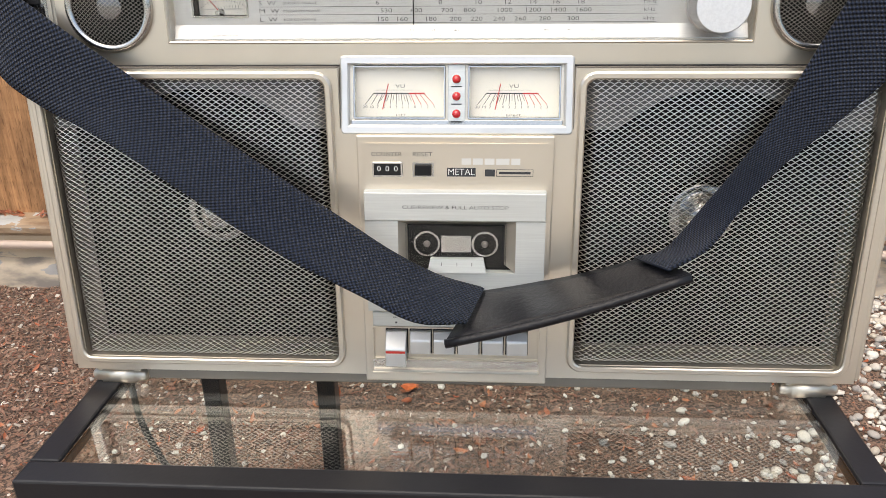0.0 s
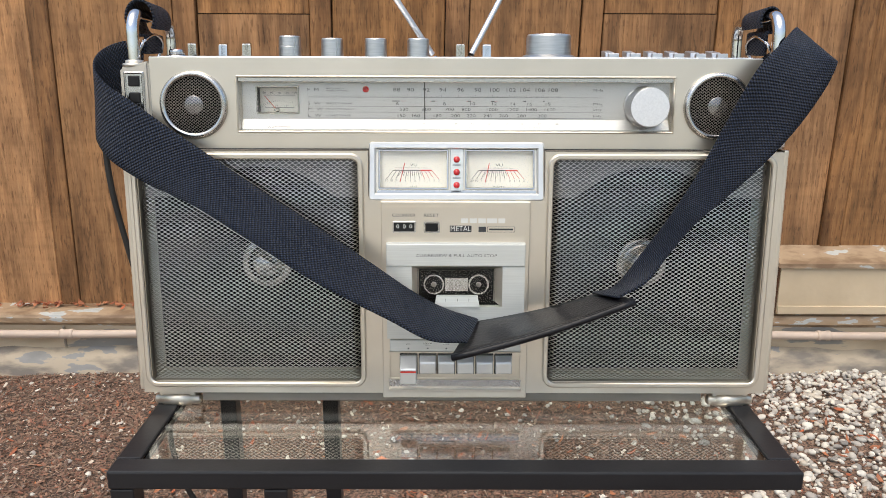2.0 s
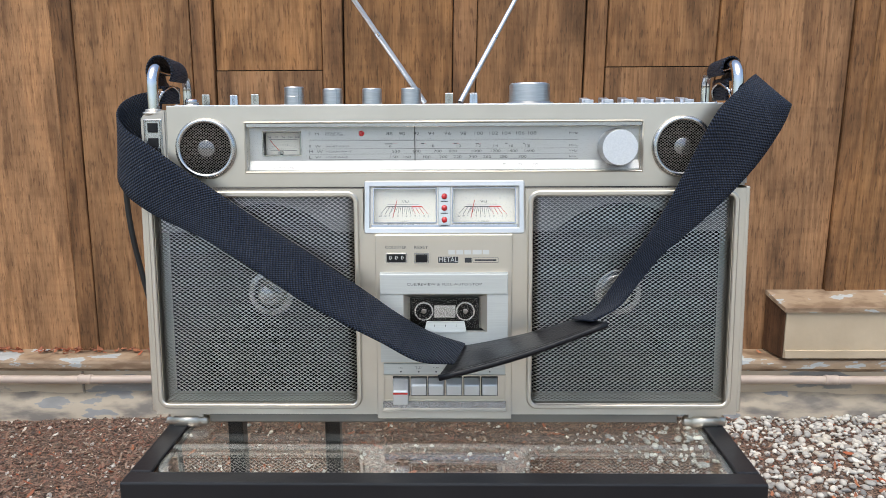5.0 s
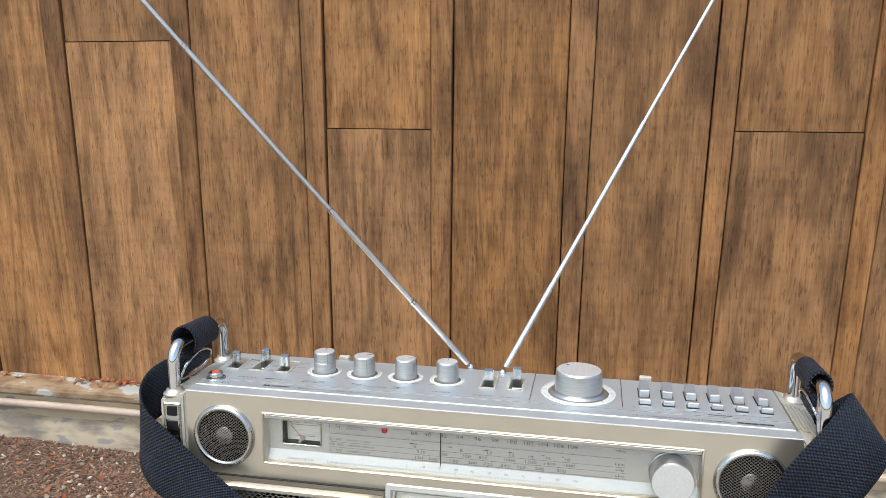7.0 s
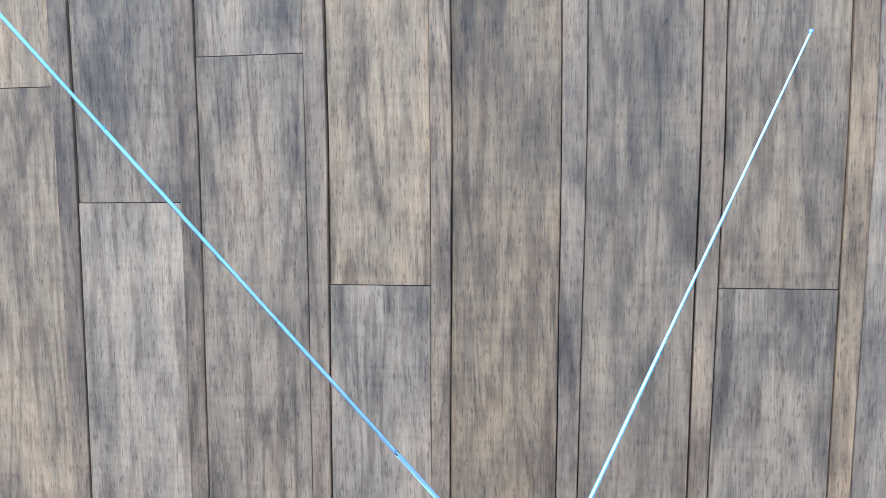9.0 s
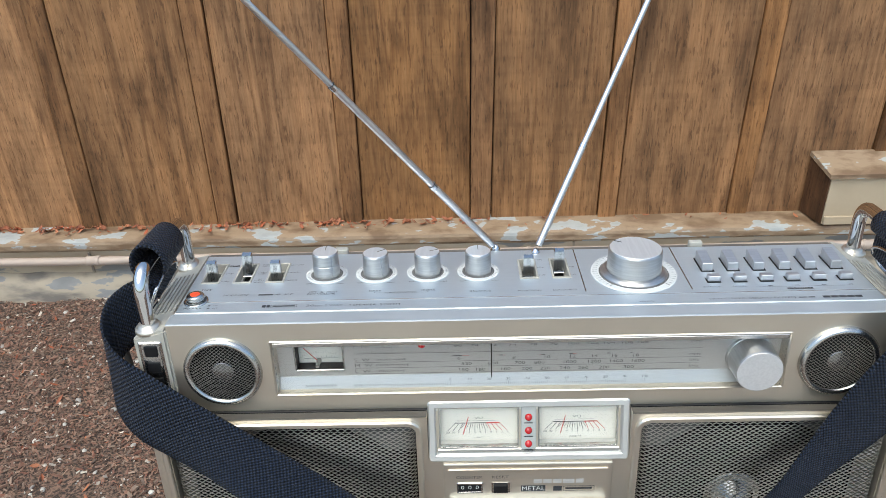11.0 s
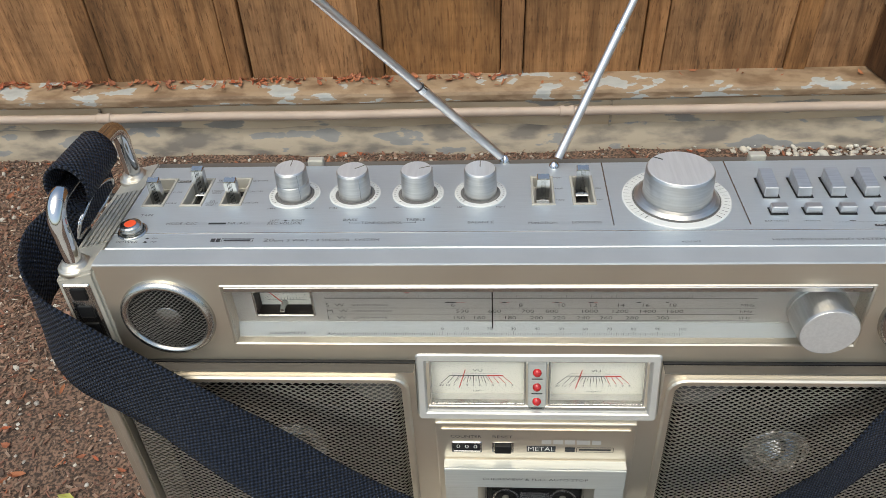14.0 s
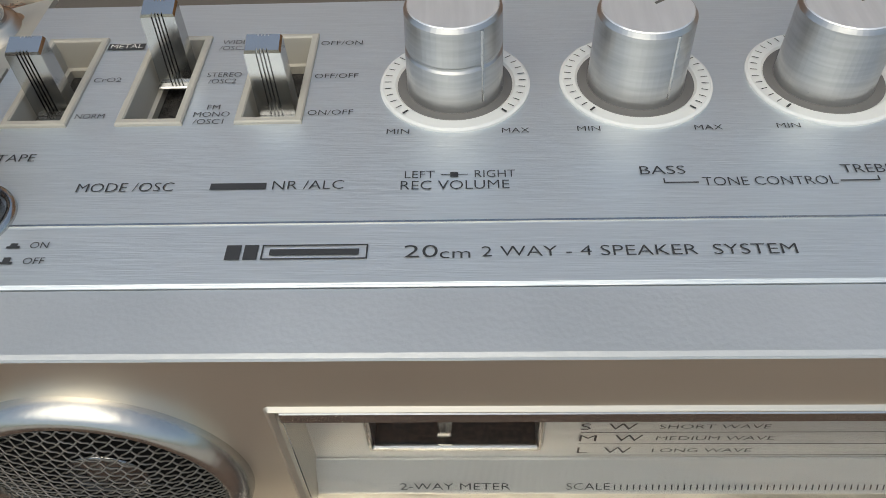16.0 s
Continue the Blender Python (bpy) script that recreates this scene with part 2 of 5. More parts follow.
    fleck = ramp_of(noise_of(95, (2.0, 2.0, 0.28), 4), [(0.35, (0.42, 0.40, 0.40)), (0.42, (1, 1, 1)), (0.9, (1, 1, 1))])
    c = mix("MULTIPLY", 0.65, c, fleck)
    saw = ramp_of(noise_of(6, (0.8, 0.8, 7), 6), [(0.36, (0.68, 0.68, 0.69)), (0.5, (1, 1, 1)), (0.65, (1.08, 1.08, 1.08))])
    c = mix("MULTIPLY", 0.28, c, saw)
    mottle = ramp_of(noise_of(13, (1.6, 1.6, 0.45), 8, 0.0, 0.65), [(0.34, (0.60, 0.59, 0.58)), (0.5, (0.98, 0.98, 0.98)), (0.7, (1.18, 1.16, 1.11))])
    c = mix("MULTIPLY", 0.85, c, mottle)
    c = mix("MULTIPLY", 0.55, c, fn)
    hs, mr = N("ShaderNodeHueSaturation"), N("ShaderNodeMapRange")
    mr.inputs["To Min"].default_value, mr.inputs["To Max"].default_value = 0.78, 1.22
    K(oi.outputs["Random"], mr.inputs[0])
    K(mr.outputs[0], hs.inputs["Value"])
    wn2, sat = N("ShaderNodeTexWhiteNoise"), N("ShaderNodeMapRange")
    wn2.noise_dimensions = "1D"
    K(oi.outputs["Random"], wn2.inputs["W"])
    sat.inputs["To Min"].default_value, sat.inputs["To Max"].default_value = 0.95, 1.03
    K(wn2.outputs["Value"], sat.inputs[0])
    K(sat.outputs[0], hs.inputs["Saturation"])
    K(c, hs.inputs["Color"])
    K(hs.outputs[0], b.inputs["Base Color"])
    bp = N("ShaderNodeBump")
    bp.inputs["Strength"].default_value, bp.inputs["Distance"].default_value = 0.6, 0.003
    K(grain, bp.inputs["Height"])
    bp2 = N("ShaderNodeBump")
    bp2.inputs["Strength"].default_value, bp2.inputs["Distance"].default_value = 0.4, 0.0015
    K(fine, bp2.inputs["Height"])
    K(bp.outputs[0], bp2.inputs["Normal"])
    K(bp2.outputs[0], b.inputs["Normal"])
    return m


M_board = wood_material("stained_cedar_board", (1.09, 1.075, 1.03))
# dark copy of the board wood: the ledge end's shade put into colour
M_shadedboard = wood_material("shaded_end_wood", (0.32, 0.29, 0.28))
M_batten = wood_material("reddish_cedar_batten", (0.88, 0.84, 0.78))


def peeling_material(name, paint, under, chips, scale):
    """Old paint over wood, flaked off in patches with pale primer showing at their rims."""
    m = material(name, paint, 0.65)
    nt = m.node_tree
    N, K = nt.nodes.new, nt.links.new
    co, mp, no = N("ShaderNodeTexCoord"), N("ShaderNodeMapping"), N("ShaderNodeTexNoise")
    mp.inputs["Scale"].default_value = (1, 1.6, 3.2)
    no.inputs["Scale"].default_value, no.inputs["Detail"].default_value = scale, 7
    K(co.outputs["Object"], mp.inputs[0])
    K(mp.outputs[0], no.inputs["Vector"])
    r = N("ShaderNodeValToRGB")
    els = r.color_ramp.elements
    r.color_ramp.interpolation = "LINEAR"
    els.new(0.5), els.new(0.5), els.new(0.5)
    for e, (p, c) in zip(els, ((0.36, under), (0.52, paint), (0.585, paint), (0.6, chips), (0.75, tuple(0.8 * q for q in chips)))):
        e.position, e.color = p, (*c, 1)
    K(no.outputs[0], r.inputs[0])
    K(r.outputs[0], nt.nodes["Principled BSDF"].inputs["Base Color"])
    bp = N("ShaderNodeBump")
    bp.inputs["Strength"].default_value, bp.inputs["Distance"].default_value = 0.5, 0.004
    K(no.outputs[0], bp.inputs["Height"])
    K(bp.outputs[0], nt.nodes["Principled BSDF"].inputs["Normal"])
    return m


M_sill = peeling_material("peeling_tan_paint", (0.33, 0.235, 0.15), (0.19, 0.12, 0.07), (0.42, 0.43, 0.42), 11)
M_concrete = peeling_material("flaking_grey_concrete", (0.36, 0.30, 0.225), (0.15, 0.13, 0.112), (0.22, 0.215, 0.212), 7.0)
M_stucco = peeling_material("weathered_cream_render", (0.50, 0.405, 0.29), (0.40, 0.31, 0.21), (0.25, 0.235, 0.215), 3.4)


def island_material(name, stops, rough):
    """Small loose pieces: a colour of its own for each piece."""
    m = material(name, stops[0][1], rough)
    nt = m.node_tree
    g, r = nt.nodes.new("ShaderNodeNewGeometry"), nt.nodes.new("ShaderNodeValToRGB")
    els = r.color_ramp.elements
    while len(els) < len(stops):
        els.new(0.5)
    for e, (p, c) in zip(els, stops):
        e.position, e.color = p, (*c, 1)
    nt.links.new(g.outputs["Random Per Island"], r.inputs[0])
    no, mx = nt.nodes.new("ShaderNodeTexNoise"), nt.nodes.new("ShaderNodeMix")
    no.inputs["Scale"].default_value = 260
    mx.data_type, mx.blend_type = "RGBA", "OVERLAY"
    mx.inputs["Factor"].default_value = 0.35
    nt.links.new(r.outputs[0], mx.inputs["A"])
    nt.links.new(no.outputs[0], mx.inputs["B"])
    nt.links.new(mx.outputs["Result"], nt.nodes["Principled BSDF"].inputs["Base Color"])
    return m


M_pebble = island_material("river_pebbles", ((0, (0.403, 0.358, 0.291)), (0.25, (0.616, 0.571, 0.504)), (0.5, (0.269, 0.246, 0.224)), (0.75, (0.672, 0.638, 0.571)), (1, (0.179, 0.168, 0.157))), 0.75)
M_chip = island_material("bark_chips", ((0, (0.165, 0.085, 0.058)), (0.22, (0.27, 0.155, 0.108)), (0.48, (0.070, 0.047, 0.038)), (0.72, (0.34, 0.245, 0.18)), (0.86, (0.235, 0.10, 0.064)), (0.95, (0.115, 0.078, 0.06)), (1, (0.66, 0.60, 0.51))), 0.85)
M_leaf = island_material("dry_red_leaves", ((0, (0.36, 0.085, 0.03)), (0.4, (0.27, 0.10, 0.05)), (0.7, (0.42, 0.16, 0.07)), (1, (0.20, 0.07, 0.04))), 0.7)


# ---- shape helpers ----
def cyl(bm, p0, p1, r0, r1=None, n=24, caps=True):
    """A cylinder or cone between two points."""
    r1 = r0 if r1 is None else r1
    p0, p1 = Vector(p0), Vector(p1)
    q = (p1 - p0).to_track_quat("Z", "Y")
    a = [bm.verts.new(p0 + q @ Vector((r0 * math.cos(2 * math.pi * i / n), r0 * math.sin(2 * math.pi * i / n), 0))) for i in range(n)]
    c = [bm.verts.new(p1 + q @ Vector((r1 * math.cos(2 * math.pi * i / n), r1 * math.sin(2 * math.pi * i / n), 0))) for i in range(n)]
    for i in range(n):
        bm.faces.new((a[i], a[(i + 1) % n], c[(i + 1) % n], c[i]))
    if caps:
        bm.faces.new(a[::-1])
        bm.faces.new(c)
    return bm


def lathe(bm, centre, axis, profile, n=40, caps=True):
    """Turns (distance along axis, radius) pairs round an axis through centre."""
    q = Vector(axis).to_track_quat("Z", "Y")
    rings = []
    for d, r in profile:
        rings.append([bm.verts.new(Vector(centre) + q @ Vector((r * math.cos(2 * math.pi * i / n), r * math.sin(2 * math.pi * i / n), d))) for i in range(n)])
    for a, c in zip(rings, rings[1:]):
        for i in range(n):
            bm.faces.new((a[i], a[(i + 1) % n], c[(i + 1) % n], c[i]))
    if caps:
        bm.faces.new(rings[0][::-1])
        bm.faces.new(rings[-1])
    return bm


def tube(bm, pts, r, n=12):
    """A round bar or cable swept along points."""
    pts = [Vector(p) for p in pts]
    rings, up = [], Vector((0.13, 0.31, 0.94))
    for i, p in enumerate(pts):
        d = (pts[min(i + 1, len(pts) - 1)] - pts[max(i - 1, 0)]).normalized()
        x = d.cross(up).normalized() if abs(d.dot(up)) < 0.99 else d.cross(Vector((1, 0, 0))).normalized()
        y = d.cross(x).normalized()
        up = x.cross(d).normalized()
        rings.append([bm.verts.new(p + r * (math.cos(2 * math.pi * k / n) * x + math.sin(2 * math.pi * k / n) * y)) for k in range(n)])
    for a, c in zip(rings, rings[1:]):
        for k in range(n):
            bm.faces.new((a[k], a[(k + 1) % n], c[(k + 1) % n], c[k]))
    bm.faces.new(rings[0][::-1])
    bm.faces.new(rings[-1])
    return bm


def smooth_path(pts, steps=6):
    """Catmull-Rom points through pts (tuples of any length)."""
    out = []
    P = [np.array(p, float) for p in pts]
    P = [2 * P[0] - P[1]] + P + [2 * P[-1] - P[-2]]
    for a, b, c, d in zip(P, P[1:], P[2:], P[3:]):
        for k in range(steps):
            t = k / steps
            out.append(0.5 * (2 * b + (c - a) * t + (2 * a - 5 * b + 4 * c - d) * t * t + (3 * b - a - 3 * c + d) * t ** 3))
    out.append(P[-2])
    return out


def ribbon(name, edges, thick, mat, parent, steps=6, across=6, closed=False, label=""):
    """A webbing band between two edge lines, given as (upper point, lower point) pairs, with thickness and its own uv in metres."""
    rows = smooth_path([(*a, *b) for a, b in edges], steps)
    bm = bmesh.new()
    uvl = bm.loops.layers.uv.new("strap")
    length, grid, last, along = 0.0, [], None, []
    mids = [0.5 * (r[:3] + r[3:]) for r in rows]
    for i, r in enumerate(rows):
        a, b = Vector(r[:3]), Vector(r[3:])
        d = Vector(mids[min(i + 1, len(rows) - 1)] - mids[max(i - 1, 0)])
        nrm = d.cross(b - a).normalized() * thick / 2
        mid = (a + b) / 2
        if last is not None:
            length += (mid - last).length
        last = mid
        along.append(length)
        grid.append(([bm.verts.new(a.lerp(b, k / across) + nrm) for k in range(across + 1)], [bm.verts.new(a.lerp(b, k / across) - nrm) for k in range(across + 1)], (b - a).length))

    def quad(vs, uvs):
        f = bm.faces.new(vs)
        f.smooth = True
        for loop, q in zip(f.loops, uvs):
            loop[uvl].uv = q

    for i in range(len(grid) - 1):
        g, h = grid[i], grid[i + 1]
        for side in (0, 1):
            for k in range(across):
                u0, u1 = 0.048 * k / across, 0.048 * (k + 1) / across
                vs = (g[side][k], g[side][k + 1], h[side][k + 1], h[side][k])
                quad(vs, ((along[i], u0), (along[i], u1), (along[i + 1], u1), (along[i + 1], u0)))
        for k in (0, across):
            quad((g[0][k], h[0][k], h[1][k], g[1][k]), ((along[i], 0), (along[i + 1], 0), (along[i + 1], thick), (along[i], thick)))
    for g in (grid[0], grid[-1]):
        quad((g[0][0], g[0][-1], g[1][-1], g[1][0]), ((0, 0),) * 4)
    return part(name, bm, mat, parent, label)


def rounded_rect(x0, x1, z0, z1, r, n=5):
    """Corner-rounded rectangle, as (x, z) points, counter-clockwise."""
    pts = []
    for cx, cz, a0 in ((x1 - r, z1 - r, 0), (x0 + r, z1 - r, 90), (x0 + r, z0 + r, 180), (x1 - r, z0 + r, 270)):
        for k in range(n + 1):
            a = radians(a0 + 90 * k / n)
            pts.append((cx + r * math.cos(a), cz + r * math.sin(a)))
    return pts


def ring_frame(bm, x0, x1, z0, z1, border, y_front, y_back, r=0.004, slope=0.0, n=5):
    """A rounded picture-frame moulding facing -y: outer wall, front face, inner wall that runs in by slope."""
    loops = []
    for inset, y, rr in ((0, y_back, r), (0, y_front + 0.0012, r), (0.0012, y_front, max(r - 0.0012, 0.0004)),
                         (border - 0.0008, y_front, max(r - border, 0.0006)), (border, y_front + 0.0008, max(r - border, 0.0005)), (border + slope, y_back, max(r - border - slope, 0.0004))):
        loops.append([bm.verts.new((x, y, z)) for x, z in rounded_rect(x0 + inset, x1 - inset, z0 + inset, z1 - inset, rr, n)])
    for a, c in zip(loops, loops[1:]):
        for i in range(len(a)):
            bm.faces.new((a[i], a[(i + 1) % len(a)], c[(i + 1) % len(a)], c[i]))
    return bm


class Print:
    """Gathers lettering and marks that lie on one surface into one mesh."""
    cache = {}

    def __init__(self, facing):
        self.bm, self.facing = bmesh.new(), facing

    def place(self, x, a, depth):
        if self.facing == "front":
            return Matrix.Translation((x, depth, a)) @ Matrix.Rotation(radians(90), 4, "X")
        return Matrix.Translation((x, a, depth))

    def text(self, body, x, a, depth, size, wide=1.0, align="CENTER", span=None):
        """size: the capitals' height in metres; span: the line's whole width, in place of wide."""
        key = (body, align)
        if key not in self.cache:
            cu = bpy.data.curves.new("lettering", "FONT")
            cu.body, cu.size, cu.align_x, cu.align_y, cu.resolution_u = body, 1.0, align, "CENTER", 3
            cu.offset = -0.008
            ob = bpy.data.objects.new("lettering", cu)
            scene.collection.objects.link(ob)
            self.cache[key] = bpy.data.meshes.new_from_object(ob.evaluated_get(bpy.context.evaluated_depsgraph_get()))
            bpy.data.objects.remove(ob)
            bpy.data.curves.remove(cu)
        me = self.cache[key].copy()
        s = size / 0.69
        if span:
            cs = [v.co.x for v in me.vertices]
            wide = span / (max(cs) - min(cs)) / s
        me.transform(self.place(x, a, depth) @ Matrix.Diagonal((s * wide, s, 1, 1)))
        self.bm.from_mesh(me)
        bpy.data.meshes.remove(me)

    def bar(self, x0, x1, a0, a1, depth, skew=0.0):
        m = self.place(0, 0, depth)
        self.bm.faces.new([self.bm.verts.new(m @ Vector(p)) for p in ((x0, a0, 0), (x1, a0, 0), (x1 + skew, a1, 0), (x0 + skew, a1, 0))])

    def line(self, xa, aa, xb, ab, w, depth):
        m, d = self.place(0, 0, depth), Vector((xb - xa, ab - aa, 0))
        s = Vector((-d.y, d.x, 0)).normalized() * w / 2
        p, q = Vector((xa, aa, 0)), Vector((xb, ab, 0))
        self.bm.faces.new([self.bm.verts.new(m @ v) for v in (p - s, q - s, q + s, p + s)])

    def done(self, name, mat, parent, label=""):
        me = bpy.data.meshes.new(name)
        self.bm.to_mesh(me)
        self.bm.free()
        me.materials.append(mat)
        ob = new(name, me)
        ob.parent = parent
        ob["kind"] = "stuff"
        if label:
            ob["label"] = label
        return ob


# ---- the radio cassette recorder, built in its own upright frame: x across, y into the depth, z up; it leans back a little ----
radio = tagged(new("boombox"), "large champagne-silver stereo radio cassette recorder standing on a glass table", "boombox")
radio.matrix_world = pose(0, -0.010, 0.735, -4, 0, 0)

# shell
bm = bmesh.new()
box(bm, -0.266, 0.266, 0.0301, 0.121, 0.001, 0.290)
box(bm, -0.266, 0.266, 0.1087, 0.121, 0.290, 0.3005)
for x0, x1 in ((-0.266, -0.2637), (0.2637, 0.266)):
    box(bm, x0, x1, 0.0301, 0.1087, 0.290, 0.3005)
part("back_shell", bm, M_champdark, radio)
bm = bmesh.new()
for x0, x1, z0, z1 in ((-0.266, 0.266, 0.287, 0.3033), (-0.266, 0.266, 0.2255, 0.2405), (-0.266, -0.1905, 0.2405, 0.287), (0.1905, 0.266, 0.2405, 0.287)):
    box(bm, x0, x1, 0, 0.03, z0, z1)
part("upper_front_panel", bm, M_champ, radio)
bm = bmesh.new()
prof = ((0.0, 0.30335), (0.0003, 0.3038), (0.0012, 0.3041), (0.0146, 0.3044), (0.0146, 0.30335))
rows = [[bm.verts.new((x, y, z)) for y, z in prof] for x in (-0.266, 0.266)]
for i in range(len(prof)):
    j = (i + 1) % len(prof)
    bm.faces.new((rows[0][i], rows[0][j], rows[1][j], rows[1][i]))
bm.faces.new(rows[0][::-1])
bm.faces.new(rows[1])
part("top_front_strip", bm, M_skystrip, radio)
# slide switches: place across, place in depth, how far the lever stands from the middle
SWITCHES = ((-0.2492, 0.0762, -0.005), (-0.2236, 0.0762, 0.007), (-0.1974, 0.0762, -0.006), (0.0052, 0.0742, -0.004), (0.0308, 0.0742, 0.0045))
SW_W, SW_H = 0.0074, 0.0166


def pierced_plate(x0, x1, y0, y1, z0, z1, holes, edge=0.0006):
    """A plate with rectangular holes right through it and a small chamfer round its outside."""
    xs = sorted({x0, x0 + edge, x1 - edge, x1} | {v for h in holes for v in h[:2]})
    ys = sorted({y0, y0 + edge, y1 - edge, y1} | {v for h in holes for v in h[2:]})
    bm = bmesh.new()
    top, low = {}, {}
    for i, x in enumerate(xs):
        for j, y in enumerate(ys):
            rim = x in (x0, x1) or y in (y0, y1)
            top[i, j], low[i, j] = bm.verts.new((x, y, z1 - edge * rim)), bm.verts.new((x, y, z0))

    def solid(i, j):
        if not (0 <= i < len(xs) - 1 and 0 <= j < len(ys) - 1):
            return False
        cx, cy = (xs[i] + xs[i + 1]) / 2, (ys[j] + ys[j + 1]) / 2
        return not any(a < cx < b and c < cy < e for a, b, c, e in holes)

    for i in range(len(xs) - 1):
        for j in range(len(ys) - 1):
            if not solid(i, j):
                continue
            ring = ((i, j), (i + 1, j), (i + 1, j + 1), (i, j + 1))
            bm.faces.new([top[q] for q in ring])
            bm.faces.new([low[q] for q in ring[::-1]])
            for k, (di, dj) in enumerate(((0, -1), (1, 0), (0, 1), (-1, 0))):
                if not solid(i + di, j + dj):
                    a, b = ring[k], ring[(k + 1) % 4]
                    bm.faces.new((top[a], low[a], low[b], top[b]))
    bmesh.ops.delete(bm, geom=[v for v in bm.verts if not v.link_faces], context="VERTS")
    return bm


wells = [(x - SW_W + 0.0008, x + SW_W - 0.0008, y - SW_H + 0.0008, y + SW_H - 0.0008) for x, y, lever in SWITCHES]
part("top_plate", pierced_plate(-0.2635, 0.2635, 0.0148, 0.1085, 0.3003, 0.3052, wells), M_plate, radio, "brushed aluminium control plate")
bm = bmesh.new()
box(bm, -0.2635, 0.2635, 0.0298, 0.0303, 0.3052, 0.30545)
for x in (0.0462, 0.1268):
    box(bm, x - 0.0004, x + 0.0004, 0.0355, 0.1075, 0.3052, 0.3055)
part("plate_ridge", bm, M_satin, radio)
for s in (-1, 1):
    bm = bmesh.new()
    xs = sorted((s * 0.2663, s * 0.2915))
    zi, zo = 0.3005, 0.2945
    vs = box(bm, xs[0], xs[1], -0.0015, 0.124, 0.226, zi)
    for v in vs:
        if v.co.z > 0.29 and abs(v.co.x) > 0.28:
            v.co.z = zo
    bmesh.ops.bevel(bm, geom=bm.edges[:], offset=0.0018, segments=2, affect="EDGES")
    cheek = part("side_cheek", bm, M_plastic, radio, "warm grey side block carrying the handle")
    for k in range(6):
        bm = bmesh.new()
        x = s * (0.2688 + 0.0036 * k)
        z = zi - (abs(x) - 0.2663) / 0.0252 * 0.006
        box(bm, x - 0.0009, x + 0.0009, 0.028, 0.088, z - 0.0004, z + 0.0011)
        part("rib", bm, M_plastic, cheek)
    for y, z in ((0.0085, 0.2975), (0.1085, 0.2975)):
        bm = bmesh.new()
        lathe(bm, (s * 0.2815, y, z - 0.002), (0, 0, 1), ((0, 0.0105), (0.0025, 0.0103), (0.003, 0.0095), (0.003, 0.008), (0.0055, 0.0078), (0.006, 0.0062)), 28)
        part("handle_socket", bm, M_champ, cheek, smooth=True)
    pts = smooth_path([(s * 0.2815, 0.0085, 0.296), (s * 0.2815, 0.0085, 0.318), (s * 0.2815, 0.0095, 0.331), (s * 0.2815, 0.0165, 0.3395), (s * 0.282, 0.030, 0.341),
                       (s * 0.282, 0.058, 0.341), (s * 0.282, 0.088, 0.341), (s * 0.2815, 0.1010, 0.3395), (s * 0.2815, 0.1075, 0.331), (s * 0.2815, 0.1085, 0.318), (s * 0.2815, 0.1085, 0.296)], 5)
    part("handle", tube(bmesh.new(), pts, 0.0054, 16), M_chrome, radio, "chrome carrying hoop", True)

# socket plate on the side block that faces forward
bm = ring_frame(bmesh.new(), -0.2882, -0.2705, 0.228, 0.2915, 0.0022, -0.0032, -0.0012, 0.0014)
box(bm, -0.2862, -0.2725, -0.0022, -0.0012, 0.230, 0.2896)
sock = part("socket_plate", bm, M_satin, radio)
for k in range(4):
    z = 0.2832 - 0.0142 * k
    part("socket", bevelled(-0.2842, -0.2745, -0.0030, -0.002, z - 0.0046, z + 0.0046, 0.0009, 2), M_dark, sock)

# lower front: frame bars round the two grilles
bm = bmesh.new()
for x0, x1, z0, z1 in ((-0.288, -0.0771, 0.217, 0.2240), (0.0789, 0.288, 0.217, 0.2240), (-0.0862, -0.0771, 0.1845, 0.217), (0.0789, 0.0862, 0.1845, 0.217), (-0.288, 0.288, 0.0, 0.0115), (-0.288, -0.2795, 0.0115, 0.217), (0.2765, 0.288, 0.0115, 0.217), (-0.0862, 0.0862, 0.0115, 0.1845)):
    box(bm, x0, x1, -0.010, 0.030, z0, z1)
part("lower_front_frame", bm, M_champ, radio)
for s in (-1, 1):
    xs = sorted((s * 0.2662, s * 0.2882))
    part("side_wall", bevelled(xs[0], xs[1], 0.0302, 0.122, 0.0, 0.2258, 0.0012, 1), M_champ, radio)
    xs = sorted((s * 0.2883, s * 0.2925))
    part("side_trim", bevelled(xs[0], xs[1], -0.0085, 0.018, 0.002, 0.2255, 0.0012, 2), M_champ, radio)
# brown and black strips painted for the shade under the upper panel
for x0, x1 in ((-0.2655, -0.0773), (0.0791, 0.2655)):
    part("ledge_strip", bevelled(x0, x1, -0.0098, -0.0022, 0.2240, 0.2247, 0.0003, 1), M_ledgeshade, radio, "brown strip standing in for shade on the ledge under the upper panel")
    part("shadow_gap", bevelled(x0, x1, -0.002, 0.0299, 0.2241, 0.2254, 0.0003, 1), M_dark, radio)
part("base_skirt", bevelled(-0.236, 0.232, -0.006, 0.115, -0.010, -0.0001, 0.001, 1), M_champdark, radio)


M_cap = material("dust_cap_metal", (0.42, 0.42, 0.42), 0.16, 1.0, (0.34, 0.34, 0.34), 40, bump=0.1, bump_scale=200)


